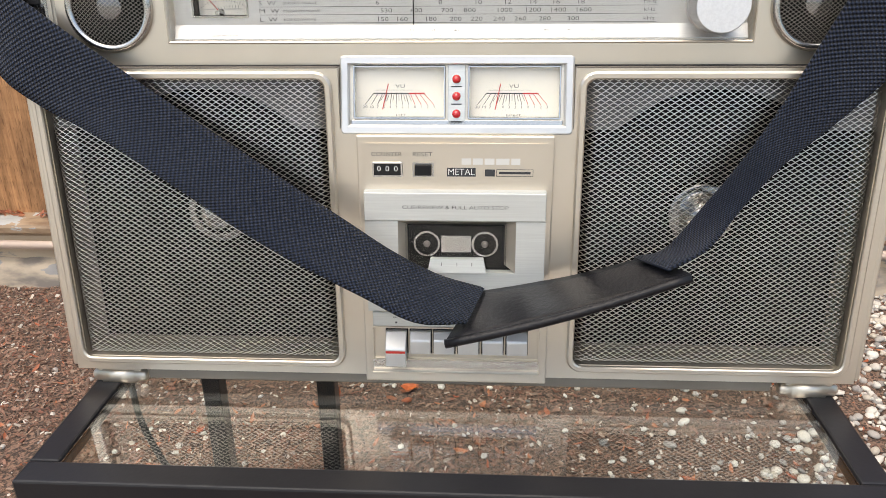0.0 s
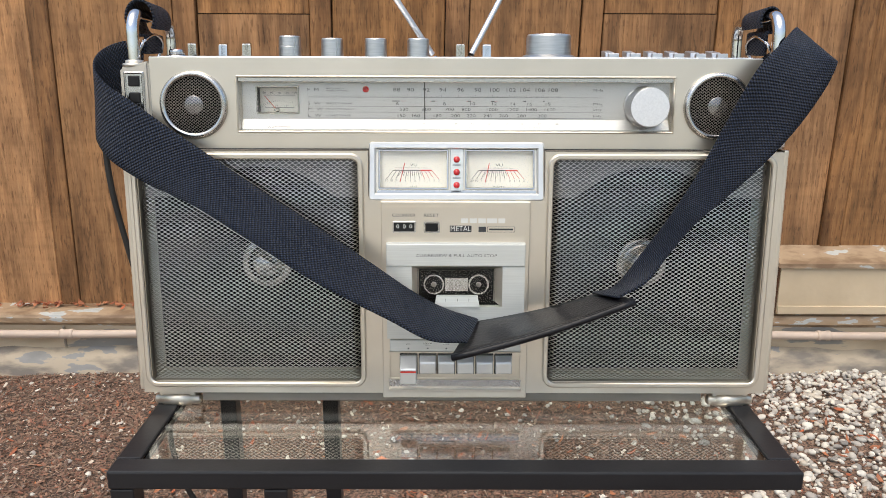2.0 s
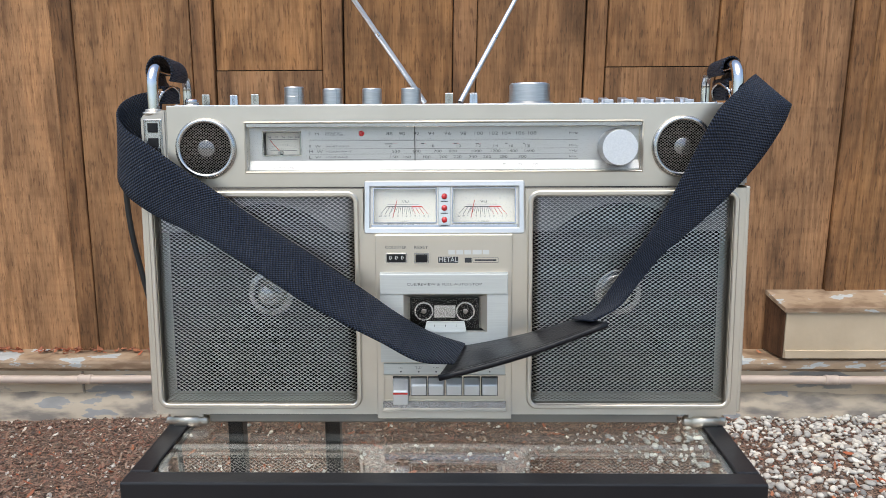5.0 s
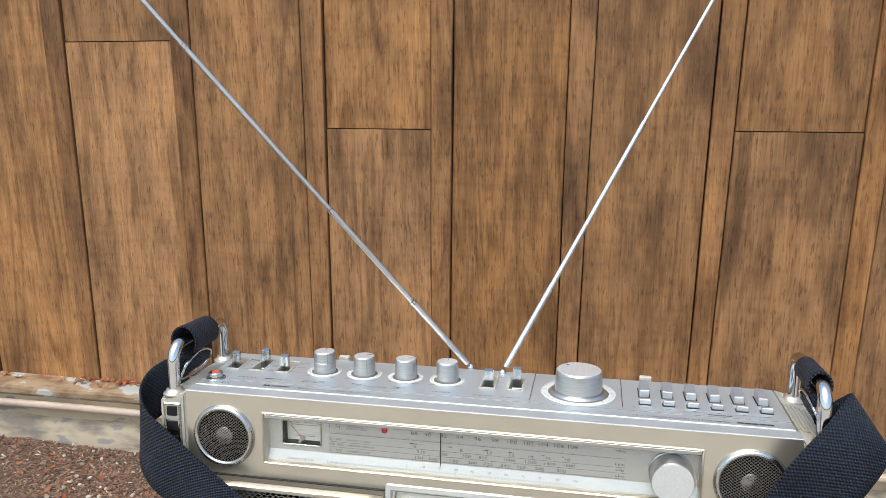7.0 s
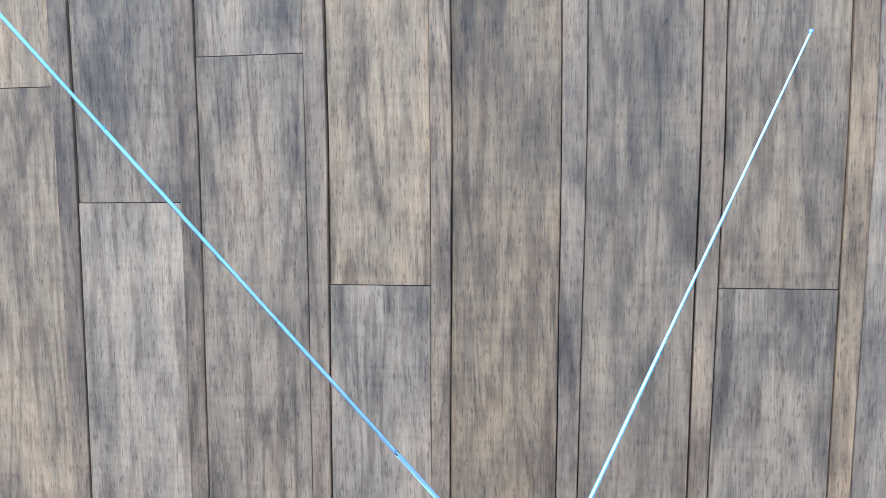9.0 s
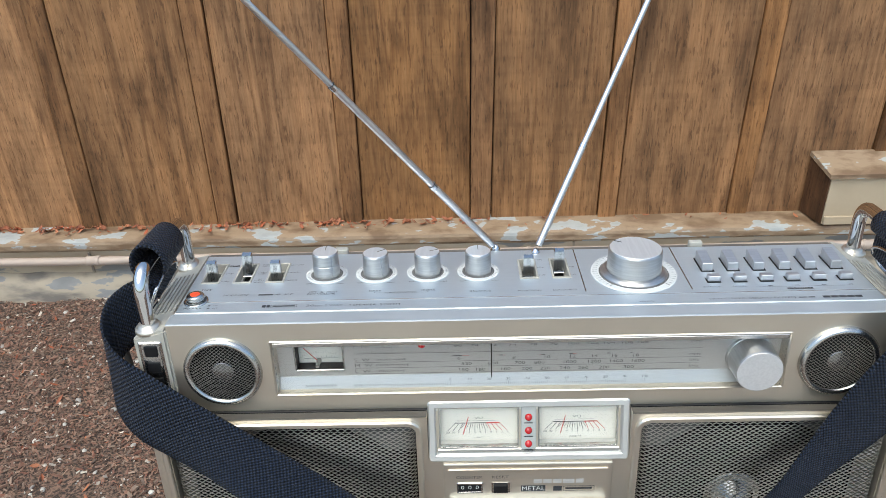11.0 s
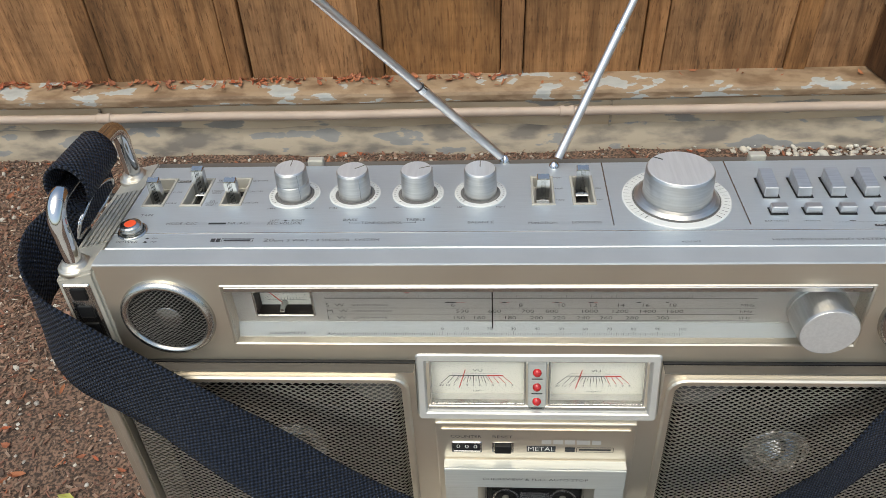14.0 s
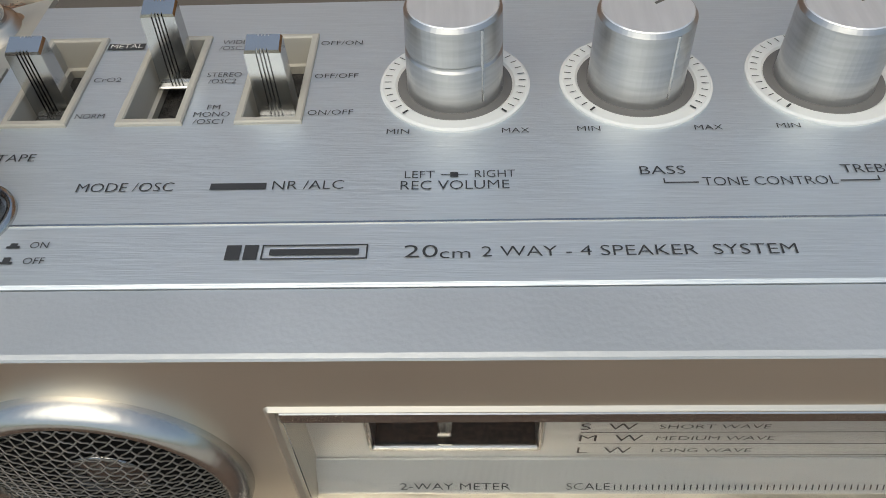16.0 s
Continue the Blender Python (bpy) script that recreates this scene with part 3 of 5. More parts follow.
def grille_mesh(x0, x1, z0, z1, cw, ch, strand, y0, y1):
    """Expanded metal: zigzag strands that meet at the knots, pressed back along the rim."""
    bm = bmesh.new()
    rows = int((z1 - z0) / (ch / 2))
    cols = int((x1 - x0) / (cw / 2))
    for k in range(rows + 1):
        z = z0 + k * (z1 - z0) / rows
        prev = None
        for i in range(cols + 1):
            x = x0 + i * (x1 - x0) / cols
            rim = max(0.0, 1 - min(x - x0, x1 - x, z - z0, z1 - z) / 0.0075)
            back = 0.0055 * rim * rim
            up = 1 if (i + k) % 2 else -1
            zz = z + (ch / 4 - strand * 0.3) * up
            wide = strand * 0.5
            cur = [bm.verts.new((x, y0 + back + 0.00008, zz + wide)), bm.verts.new((x, y0 + back, zz - wide)), bm.verts.new((x, y1 + back, zz - wide * 1.2)), bm.verts.new((x, y1 + back, zz + wide * 1.3))]
            if prev:
                for a, b in ((0, 1), (1, 2), (3, 0)):
                    bm.faces.new((prev[a], prev[b], cur[b], cur[a]))
            prev = cur
    me = bpy.data.meshes.new("speaker_grille")
    bm.to_mesh(me)
    bm.free()
    me.materials.append(M_mesh)
    return me


for s in (-1, 1):
    gx0, gx1 = (-0.2795, -0.0862) if s < 0 else (0.0862, 0.2765)
    cx, cz = s * 0.1745, 0.1185
    g = new("speaker_grille", grille_mesh(gx0 + 0.001, gx1 - 0.001, 0.0125, 0.216, 0.0056, 0.0037, 0.00050, -0.0098, -0.0092))
    g.parent = radio
    g["label"] = "silver expanded-metal speaker grille"
    bm = ring_frame(bmesh.new(), gx0 - 0.0052, gx1 + 0.0052, 0.0063, 0.2222, 0.0048, -0.0135, -0.0100, 0.0115)
    part("grille_surround", bm, M_champ, radio, smooth=False)
    bm = bmesh.new()
    box(bm, gx0, gx1, 0.026, 0.0298, 0.0115, 0.217)
    cone_board = part("speaker", bm, M_cone, radio, "dark loudspeaker behind the grille")
    # upper grey baffle with the round cut of the woofer
    bm = bmesh.new()
    cols = 40
    pa = pb = None
    for i in range(cols + 1):
        x = gx0 + (gx1 - gx0) * i / cols
        dx = x - cx
        low = 0.1815
        if abs(dx) < 0.0905:
            low = min(max(low, cz + math.sqrt(0.0905 ** 2 - dx * dx)), 0.2165)
        a, b = bm.verts.new((x, 0.004, low)), bm.verts.new((x, 0.004, 0.217))
        if pa:
            bm.faces.new((pa, a, b, pb))
        pa, pb = a, b
    ext = bmesh.ops.extrude_face_region(bm, geom=bm.faces[:])
    bmesh.ops.translate(bm, verts=[v for v in ext["geom"] if isinstance(v, bmesh.types.BMVert)], vec=(0, 0.002, 0))
    part("baffle", bm, M_baffle, cone_board)
    bm = bmesh.new()
    lathe(bm, (cx, 0.0258, cz), (0, -1, 0), ((0.0, 0.0880), (0.014, 0.0870), (0.016, 0.082), (0.011, 0.076), (0.0135, 0.070), (0.0, 0.030)), 56, False)
    part("cone", bm, M_cone, cone_board, smooth=True)
    bm = bmesh.new()
    lathe(bm, (cx, 0.0250, cz), (0, -1, 0), ((0.0, 0.024), (0.010, 0.0238), (0.0115, 0.0215), (0.011, 0.019), (0.0125, 0.0165), (0.0195, 0.0125), (0.0235, 0.0065), (0.0245, 0.0012)), 40)
    part("dust_cap", bm, M_cap, cone_board, "shiny metal dust cap", True)

# tweeters
for s in (-1, 1):
    cx, cz = s * 0.2290, 0.2630
    bm = bmesh.new()
    lathe(bm, (cx, 0.0002, cz), (0, -1, 0), ((0, 0.0296), (0.0028, 0.0294), (0.0048, 0.0278), (0.0052, 0.0262), (0.0044, 0.0246), (0.0026, 0.0240), (0.0008, 0.0236)), 64, False)
    tw = part("tweeter", bm, M_satin, radio, "silver-ringed round tweeter with woven wire grille", True)
    bm = bmesh.new()
    lathe(bm, (cx, -0.0003, cz), (0, -1, 0), ((0, 0.0240), (0.0004, 0.0236)), 48)
    part("recess", bm, M_cone, tw)
    bm = bmesh.new()
    lathe(bm, (cx, -0.0006, cz), (0, -1, 0), ((0.0, 0.0085), (0.0008, 0.0083), (0.0009, 0.0070), (0.0014, 0.0052), (0.0020, 0.0030), (0.0022, 0.0006)), 32)
    part("dome", bm, M_cap, tw, "bright metal dome", True)
    bm = bmesh.new()
    R, pitch, wire = 0.0243, 0.0020, 0.00021
    for f, a0 in enumerate((38, -38)):
        ca, sa = math.cos(radians(a0)), math.sin(radians(a0))
        cross = pitch / math.sin(radians(76))
        for k in range(-12, 13):
            h = math.sqrt(max(R * R - (k * pitch) ** 2, 0))
            if h < 0.003:
                continue
            n = int(2 * h / (cross / 2))
            prev = None
            for j in range(n + 1):
                t = -h + 2 * h * j / n
                x, z = ca * t - sa * k * pitch, sa * t + ca * k * pitch
                # where the wire lies among those of the other set, over one and under the next
                other = (-math.sin(radians(-a0)) * x + math.cos(radians(-a0)) * z) / pitch
                y = -0.0016 - 0.0042 * (1 - (x * x + z * z) / (R * R)) + 0.0003 * math.cos(math.pi * (other + k)) * (1 if f else -1)
                nx, nz = -sa * wire, ca * wire
                cur = [bm.verts.new((cx + x + nx, y, cz + z + nz)), bm.verts.new((cx + x, y - wire, cz + z)), bm.verts.new((cx + x - nx, y, cz + z - nz)), bm.verts.new((cx + x, y + wire, cz + z))]
                if prev:
                    for a in range(4):
                        bm.faces.new((prev[a], prev[(a + 1) % 4], cur[(a + 1) % 4], cur[a]))
                prev = cur
    part("wire_grille", bm, M_wire, tw, smooth=True)

# ---- tuning dial ----
DW = 0.0095
bm = bmesh.new()
for x0, x1, z0, z1 in ((-0.1895, -0.1758, 0.2415, 0.286), (-0.1397, 0.1895, 0.2415, 0.286), (-0.1758, -0.1397, 0.2415, 0.2560), (-0.1758, -0.1397, 0.2785, 0.286)):
    box(bm, x0, x1, DW, 0.0298, z0, z1)
dial = part("tuning_dial", bm, M_dial, radio, "silver tuning scale behind a clear cover")
# the foot of the scale leans forward
bm = bmesh.new()
prof = ((0.0094, 0.2505), (0.0088, 0.2505), (0.0050, 0.2421), (0.0050, 0.2413), (0.0094, 0.2413))
rows = [[bm.verts.new((x, y, z)) for y, z in prof] for x in (-0.1894, 0.1894)]
for i in range(len(prof)):
    k = (i + 1) % len(prof)
    bm.faces.new((rows[0][i], rows[0][k], rows[1][k], rows[1][i]))
bm.faces.new(rows[0][::-1])
bm.faces.new(rows[1])
part("scale_foot", bm, M_dial, dial)
bm = ring_frame(bmesh.new(), -0.1925, 0.1925, 0.2385, 0.289, 0.0022, -0.0008, DW, 0.0016, 0.0012)
part("dial_frame", bm, M_champ, dial)
part("dial_lip", bevelled(-0.1898, 0.1898, -0.0004, 0.0022, 0.2830, 0.2866, 0.0004, 1), M_satin, dial, "bevelled bright lip of the window")
cover = part("dial_cover", bevelled(-0.1896, 0.1896, 0.0001, 0.0008, 0.2408, 0.2828, 0.0002, 1), M_clear, dial, "clear plastic window")
cover.visible_shadow = False
d = DW - 0.00025
p = Print("front")
fm = ((88, -0.0523), (90, -0.040), (92, -0.026), (94, -0.0115), (96, 0.0043), (98, 0.0195), (100, 0.034), (102, 0.0485), (104, 0.0608), (106, 0.0742), (108, 0.0857))
for n, x in fm:
    p.text(str(n), x, 0.2764, d, 0.0031, 1.45)
for n, x in ((6, -0.0517), (8, -0.0100), (10, 0.0147), (12, 0.0340), (14, 0.0505), (16, 0.0654), (18, 0.0815)):
    p.text(str(n), x, 0.2644, d, 0.0026, 1.45)
for n, x in ((530, -0.046), (600, -0.026), (700, -0.0055), (800, 0.0093), (1000, 0.032), (1200, 0.0505), (1400, 0.067), (1600, 0.0834)):
    p.text(str(n), x, 0.2594, d, 0.0026, 1.45)
for n, x in ((150, -0.0485), (160, -0.0357), (180, -0.0165), (200, 0.0), (220, 0.0138), (240, 0.0287), (260, 0.0426), (280, 0.0585), (300, 0.077)):
    p.text(str(n), x, 0.2539, d, 0.0026, 1.45)
for k in range(150):
    p.bar(-0.131 + 0.0015 * k - 0.00008, -0.131 + 0.0015 * k + 0.00008, 0.2702, 0.2714 + (0.001 if k % 10 == 9 else 0), d)
for z in (0.2700, 0.2621, 0.2570, 0.2518):
    p.bar(-0.131, 0.131, z - 0.00012, z + 0.00012, d)
for x, w in ((-0.0565, 0.007), (-0.0215, 0.003), (0.0105, 0.003), (0.0315, 0.003), (0.060, 0.0025), (0.0775, 0.0015)):
    p.bar(x, x + w, 0.2664, 0.2671, d)
for t1, t2, z in (("F  M", "FREQUENCY\nMODULATION", 0.2764), ("S  W", "SHORT WAVE", 0.2644), ("M  W", "MEDIUM WAVE", 0.2594), ("L  W", "LONG WAVE", 0.2539)):
    p.text(t1, -0.1315, z, d, 0.0027, 1.5, "LEFT")
    p.text(t2, -0.1150, z, d, 0.0013 if "\n" in t2 else 0.0017, 1.5, "LEFT")
for u, z in (("MHz", 0.2764), ("MHz", 0.2644), ("kHz", 0.2594), ("kHz", 0.2539)):
    p.text(u, 0.1260, z, d, 0.0021, 1.5)
p.done("scale_print", M_fineprint, dial)
p = Print("front")
for k in range(11):
    p.text(str(10 * k), -0.0587 + 0.0148 * k, 0.2468, 0, 0.0016, 1.5)
for k in range(101):
    p.bar(-0.0587 + 0.00148 * k - 0.0001, -0.0587 + 0.00148 * k + 0.0001, 0.2430, 0.2430 + (0.0023 if k % 10 == 0 else 0.0014), 0)
for k in range(44):
    p.bar(-0.122 + 0.00142 * k - 0.00015, -0.122 + 0.00142 * k + 0.00015, 0.2430, 0.2444, 0)
p.text("SCALE", -0.1330, 0.2438, 0, 0.0017, 1.45, "LEFT")
p.text("2-WAY METER", -0.1580, 0.2438, 0, 0.0017, 1.6)
for v in p.bm.verts:
    v.co.y = 0.0050 + (v.co.z - 0.2421) * 0.452 - 0.00025
p.done("foot_print", M_fineprint, dial)
p = Print("front")
for x in (-0.050, -0.023, 0.009, 0.031):
    p.bar(x, x + 0.006, 0.2667, 0.2669, d)
p.done("red_marks", M_red, dial)
bm = bmesh.new()
box(bm, -0.0277, -0.0269, 0.0030, 0.0036, 0.2508, 0.2855)
part("pointer", bm, M_dark, dial, "thin dark tuning pointer")
bm = bmesh.new()
lathe(bm, (-0.0796, DW, 0.2769), (0, -1, 0), ((0, 0.0028), (0.0004, 0.0028), (0.0009, 0.0021), (0.0012, 0.0008)), 20)
part("stereo_lamp", bm, M_lamp, dial, "red indicator lens", True)
bm = ring_frame(bmesh.new(), -0.1770, -0.1385, 0.2552, 0.2797, 0.0014, DW - 0.0012, DW, 0.001)
meter = part("signal_meter", bm, M_satin, dial, "small signal meter sunk into the dial plate")
bm = bmesh.new()
for x0, x1, z0, z1 in ((-0.1757, -0.1754, 0.2562, 0.2784), (-0.1401, -0.1398, 0.2562, 0.2784), (-0.1754, -0.1401, 0.2562, 0.2565), (-0.1754, -0.1401, 0.2781, 0.2784)):
    box(bm, x0, x1, DW + 0.0001, 0.0225, z0, z1)
part("meter_well", bm, M_dark, meter)
MC = 0.0188
bm = bmesh.new()
box(bm, -0.1753, -0.1402, MC, 0.0224, 0.2566, 0.2780)
part("card", bm, M_meter, meter)
bm = bmesh.new()
cyl(bm, (-0.1600, DW + 0.001, 0.2585), (-0.1600, MC, 0.2585), 0.0016, 0.0022, 14)
part("pivot", bm, M_satin, meter)
p = Print("front")
for k in range(21):
    a = radians(125 - 3.5 * k)
    r0, r1 = 0.0300, 0.0312 if k % 4 else 0.0322
    p.line(-0.1578 + r0 * math.cos(a), 0.2370 + 0.95 * r0 * math.sin(a), -0.1578 + r1 * math.cos(a), 0.2370 + 0.95 * r1 * math.sin(a), 0.0002, MC - 0.0002)
for k, t in enumerate(("88", "92", "96", "100", "108")):
    p.text(t, -0.1715 + 0.0068 * k, 0.2735, MC - 0.0002, 0.0016, 1.3)
p.bar(-0.172, -0.144, 0.2713, 0.2716, MC - 0.0002)
p.bar(-0.171, -0.145, 0.2605, 0.2608, MC - 0.0002)
for k in range(8):
    p.bar(-0.162 + 0.002 * k, -0.1618 + 0.002 * k, 0.2608, 0.2630, MC - 0.0002)
p.done("meter_print", M_fineprint, meter)
bm = bmesh.new()
tube(bm, [(-0.1710, MC - 0.0012, 0.2708), (-0.1606, MC - 0.0012, 0.2586)], 0.0003, 6)
part("needle", bm, M_red, meter)
p = None

# tuning knob
bm = bmesh.new()
lathe(bm, (0.1672, DW, 0.2625), (0, -1, 0), ((0, 0.0182), (0.003, 0.0182), (0.0034, 0.0175), (0.021, 0.0172), (0.0222, 0.0168)), 64)
knob = part("tuning_knob", bm, M_knob, radio, "large brushed-silver tuning knob", False)
bm = bmesh.new()
lathe(bm, (0.1672, DW - 0.02215, 0.2625), (0, -1, 0), ((0, 0.0166), (0.0003, 0.0164)), 64)
part("knob_face", bm, M_knobtop, knob)

# ---- level meters ----
bm = ring_frame(bmesh.new(), -0.0768, 0.0786, 0.1812, 0.2322, 0.0058, -0.0175, -0.002, 0.0030, 0.0022)
vu = part("level_meter_unit", bm, M_bezel, radio, "silver-framed pair of level meters with three red lamps")
bm = bmesh.new()
for x0, x1, z0, z1 in ((-0.0755, 0.0773, 0.2252, 0.2312), (-0.0755, 0.0773, 0.1825, 0.1912), (-0.0755, -0.0680, 0.1912, 0.2252), (0.0698, 0.0773, 0.1912, 0.2252), (-0.0066, 0.0088, 0.1912, 0.2252)):
    box(bm, x0, x1, -0.0136, -0.0126, z0, z1)
part("meter_bezel", bm, M_champ, vu)
# the cards sit deep in an open housing
bm = bmesh.new()
box(bm, -0.0701, 0.0719, 0.0071, 0.0080, 0.1846, 0.2254)
box(bm, -0.0701, 0.0719, -0.0030, 0.0071, 0.1846, 0.1850)
part("meter_housing", bm, M_dark, vu)
bm = bmesh.new()
box(bm, -0.0701, 0.0719, 0.0010, 0.0071, 0.2250, 0.2254)
part("housing_lid", bm, M_meter, vu)
for x0, x1 in ((-0.0060, 0.0082), (-0.0701, -0.0690), (0.0708, 0.0719)):
    bm = bmesh.new()
    box(bm, x0, x1, 0.0010, 0.0070, 0.1851, 0.2249)
    part("partition", bm, M_meter, vu)
part("lamp_strip", bevelled(-0.0048, 0.0070, -0.0150, -0.0107, 0.1875, 0.2262, 0.0005, 1), M_door, vu)
part("sloping_sill", bevelled(-0.0700, 0.0718, -0.0150, -0.0107, 0.1868, 0.1905, 0.0006, 1), M_satin, vu)
for x0, x1, side, lean in ((-0.0685, -0.0062, "LEFT", 0.0045), (0.0084, 0.0703, "RIGHT", 0.0035)):
    bm = ring_frame(bmesh.new(), x0, x1, 0.1908, 0.2255, 0.0012, -0.0148, -0.0107, 0.0010)
    m = part("level_meter", bm, M_satin, vu)
    bm = bmesh.new()
    box(bm, x0 - 0.0003, x1 + 0.0003, 0.0058, 0.0069, 0.1853, 0.2247)
    part("card", bm, M_meter, m, "cream meter card")
    c = part("meter_window", bevelled(x0 + 0.0005, x1 - 0.0005, -0.0143, -0.0138, 0.1914, 0.2250, 0.0001, 1), M_clear, m, "clear meter window")
    c.visible_shadow = False
    mx, dd = (x0 + x1) / 2 - 0.001, 0.0056
    p = Print("front")
    p.bar(mx - 0.0175, mx + 0.007, 0.2054, 0.2061, dd)
    p.bar(mx - 0.0160, mx + 0.014, 0.2078, 0.2080, dd)
    marks = ("20", "10", "7", "5", "4", "3", "2", "1", "0", "1", "2", "3")
    for k, t in enumerate(marks):
        f = k / 11
        xb, xt = mx - 0.0235 + 0.047 * f, mx - 0.0175 + 0.0345 * f
        p.text(t, xb, 0.1965, dd, 0.0018, 1.25)
        if k < 8:
            p.line(xb, 0.1982, xt, 0.2056, 0.0004, dd)
            if k > 1:
                p.line(xb + 0.002, 0.2005, xt + 0.0016, 0.2056, 0.0003, dd)
    p.text("VU", mx + 0.001, 0.2105, dd, 0.0024, 1.5)
    p.text(side, mx + 0.001, 0.1910, dd, 0.0014, 1.7)
    p.done("meter_print", M_fineprint, m)
    p = Print("front")
    p.bar(mx + 0.007, mx + 0.0175, 0.2052, 0.2062, dd)
    for k in range(8, 12):
        f = k / 11
        p.line(mx - 0.0235 + 0.047 * f, 0.1982, mx - 0.0175 + 0.0345 * f, 0.2056, 0.0004, dd)
    p.line(mx - 0.0115, 0.1950, mx - 0.0115 + lean, 0.2123, 0.0006, dd - 0.001)
    p.done("needle", M_red, m)
for z in (0.2168, 0.2058, 0.1945):
    bm = bmesh.new()
    lathe(bm, (0.0010, -0.0149, z), (0, -1, 0), ((0, 0.0029), (0.0008, 0.0028), (0.0020, 0.0020), (0.0026, 0.0007)), 20)
    part("indicator_lamp", bm, M_lamp, vu, "red faceted indicator lens", True)
p = Print("front")
for z in (0.2120, 0.2007, 0.1893):
    p.bar(-0.0025, 0.0045, z - 0.0004, z + 0.0004, -0.0152)
p.done("lamp_print", M_print, vu)
# the meter unit leans: its head lies flush with the upper panel, its foot stands proud
for ob in [vu] + [o for o in radio.children_recursive if o.parent == vu or o.parent and o.parent.parent == vu]:
    if ob.name.split(".")[0] in ("card", "meter_print", "needle", "meter_housing", "housing_lid", "partition"):
        continue
    for v in ob.data.vertices:
        v.co.y = min(v.co.y + 0.0165 - (0.2318 - v.co.z) * 0.2, 0.0055)
        v.co.z -= 0.0006

# ---- cassette section ----
module = part("cassette_module", bevelled(-0.0660, 0.0665, -0.0135, -0.0095, -0.0035, 0.1805, 0.0010, 2), M_champ, radio)
bm = ring_frame(bmesh.new(), -0.0622, 0.0630, 0.1440, 0.1755, 0.0006, -0.0148, -0.0133, 0.0012)
box(bm, -0.0618, 0.0626, -0.0143, -0.0133, 0.1444, 0.1751)
counter_panel = part("counter_panel", bm, M_champ, module)
d = -0.01445
p = Print("front")
p.text("COUNTER", -0.0457, 0.1680, d, 0.0027, span=0.0205)
p.text("RESET", -0.0214, 0.1680, d, 0.0027, span=0.0132)
p.bar(-0.0050, 0.0143, 0.1530, 0.1590, d)
p.bar(0.0205, 0.0272, 0.1532, 0.1580, d)
for z0, z1 in ((0.1531, 0.1534), (0.1578, 0.1581)):
    p.bar(0.0282, 0.0528, z0, z1, d)
p.bar(0.0282, 0.0285, 0.1531, 0.1581, d)
p.bar(0.0525, 0.0528, 0.1531, 0.1581, d)
p.bar(0.0300, 0.0510, 0.1548, 0.1564, d)
p.done("panel_print", M_print, counter_panel)
p = Print("front")
p.text("METAL", 0.0046, 0.1560, d - 0.0002, 0.0044, span=0.0178)
p.done("tape_badge", M_white, counter_panel, "white lettering in a black badge")
p = Print("front")
for x0, x1 in ((0.0048, 0.0112), (0.0125, 0.0190), (0.0202, 0.0268), (0.0280, 0.0368), (0.0380, 0.0440)):
    p.bar(x0, x1, 0.1612, 0.1655, d - 0.0001)
p.done("emblem", M_silverprint, counter_panel, "pale silver maker's emblem")
bm = ring_frame(bmesh.new(), -0.0556, -0.0350, 0.1526, 0.1628, 0.0010, -0.0155, -0.014, 0.001)
counter = part("tape_counter", bm, M_satin, counter_panel)
bm = bmesh.new()
box(bm, -0.0548, -0.0358, -0.0147, -0.0141, 0.1534, 0.1620)
part("counter_window", bm, M_dark, counter)
p = Print("front")
for k, x in enumerate((-0.0510, -0.0453, -0.0395)):
    p.text("0", x, 0.1580, -0.0149, 0.0036, 1.1)
p.done("digits", M_white, counter, "white counter digits")
bm = ring_frame(bmesh.new(), -0.0282, -0.0138, 0.1526, 0.1628, 0.0008, -0.0150, -0.014, 0.001)
rs = part("reset_frame", bm, M_satin, counter_panel)
part("reset_button", bevelled(-0.0266, -0.0154, -0.0175, -0.014, 0.1540, 0.1614, 0.0006, 2), M_dark, rs, "black reset button")

# cassette door with window
bm = bmesh.new()
DF = -0.0215
for x0, x1, z0, z1 in ((-0.0610, 0.0618, 0.1235, 0.1440), (-0.0610, 0.0618, 0.0565, 0.0865), (-0.0610, -0.0385, 0.0865, 0.1235), (0.0420, 0.0618, 0.0865, 0.1235)):
    box(bm, x0, x1, DF, -0.0134, z0, z1)
bmesh.ops.remove_doubles(bm, verts=bm.verts[:], dist=1e-5)
door = part("cassette_door", bm, M_door, module, "silver cassette door with a dark window")
part("door_lip", bevelled(-0.0610, 0.0618, DF - 0.0012, DF + 0.0001, 0.1237, 0.1438, 0.0008, 2), M_door, door)
bm = bmesh.new()
box(bm, -0.0384, 0.0419, -0.0150, -0.0134, 0.0866, 0.1234)
part("well", bm, M_cone, door)
for s in (-1, 1):
    bm = bmesh.new()
    xo, xi = (-0.0385, -0.0325) if s < 0 else (0.0420, 0.0345)
    vs = [bm.verts.new(q) for q in ((xo, DF, 0.1235), (xo, DF, 0.0865), (xi, -0.0152, 0.0905), (xi, -0.0152, 0.1195))]
    bm.faces.new(vs)
    part("bevel", bm, M_champ, door)
bm = bmesh.new()
vs = [bm.verts.new(q) for q in ((-0.0385, DF, 0.1235), (0.0420, DF, 0.1235), (0.0345, -0.0152, 0.1195), (-0.0325, -0.0152, 0.1195))]
bm.faces.new(vs)
part("bevel", bm, M_champ, door)
part("cassette", bevelled(-0.0320, 0.0340, -0.0172, -0.0151, 0.0935, 0.1190, 0.0006, 1), M_cone, door, "black cassette seen through the window")
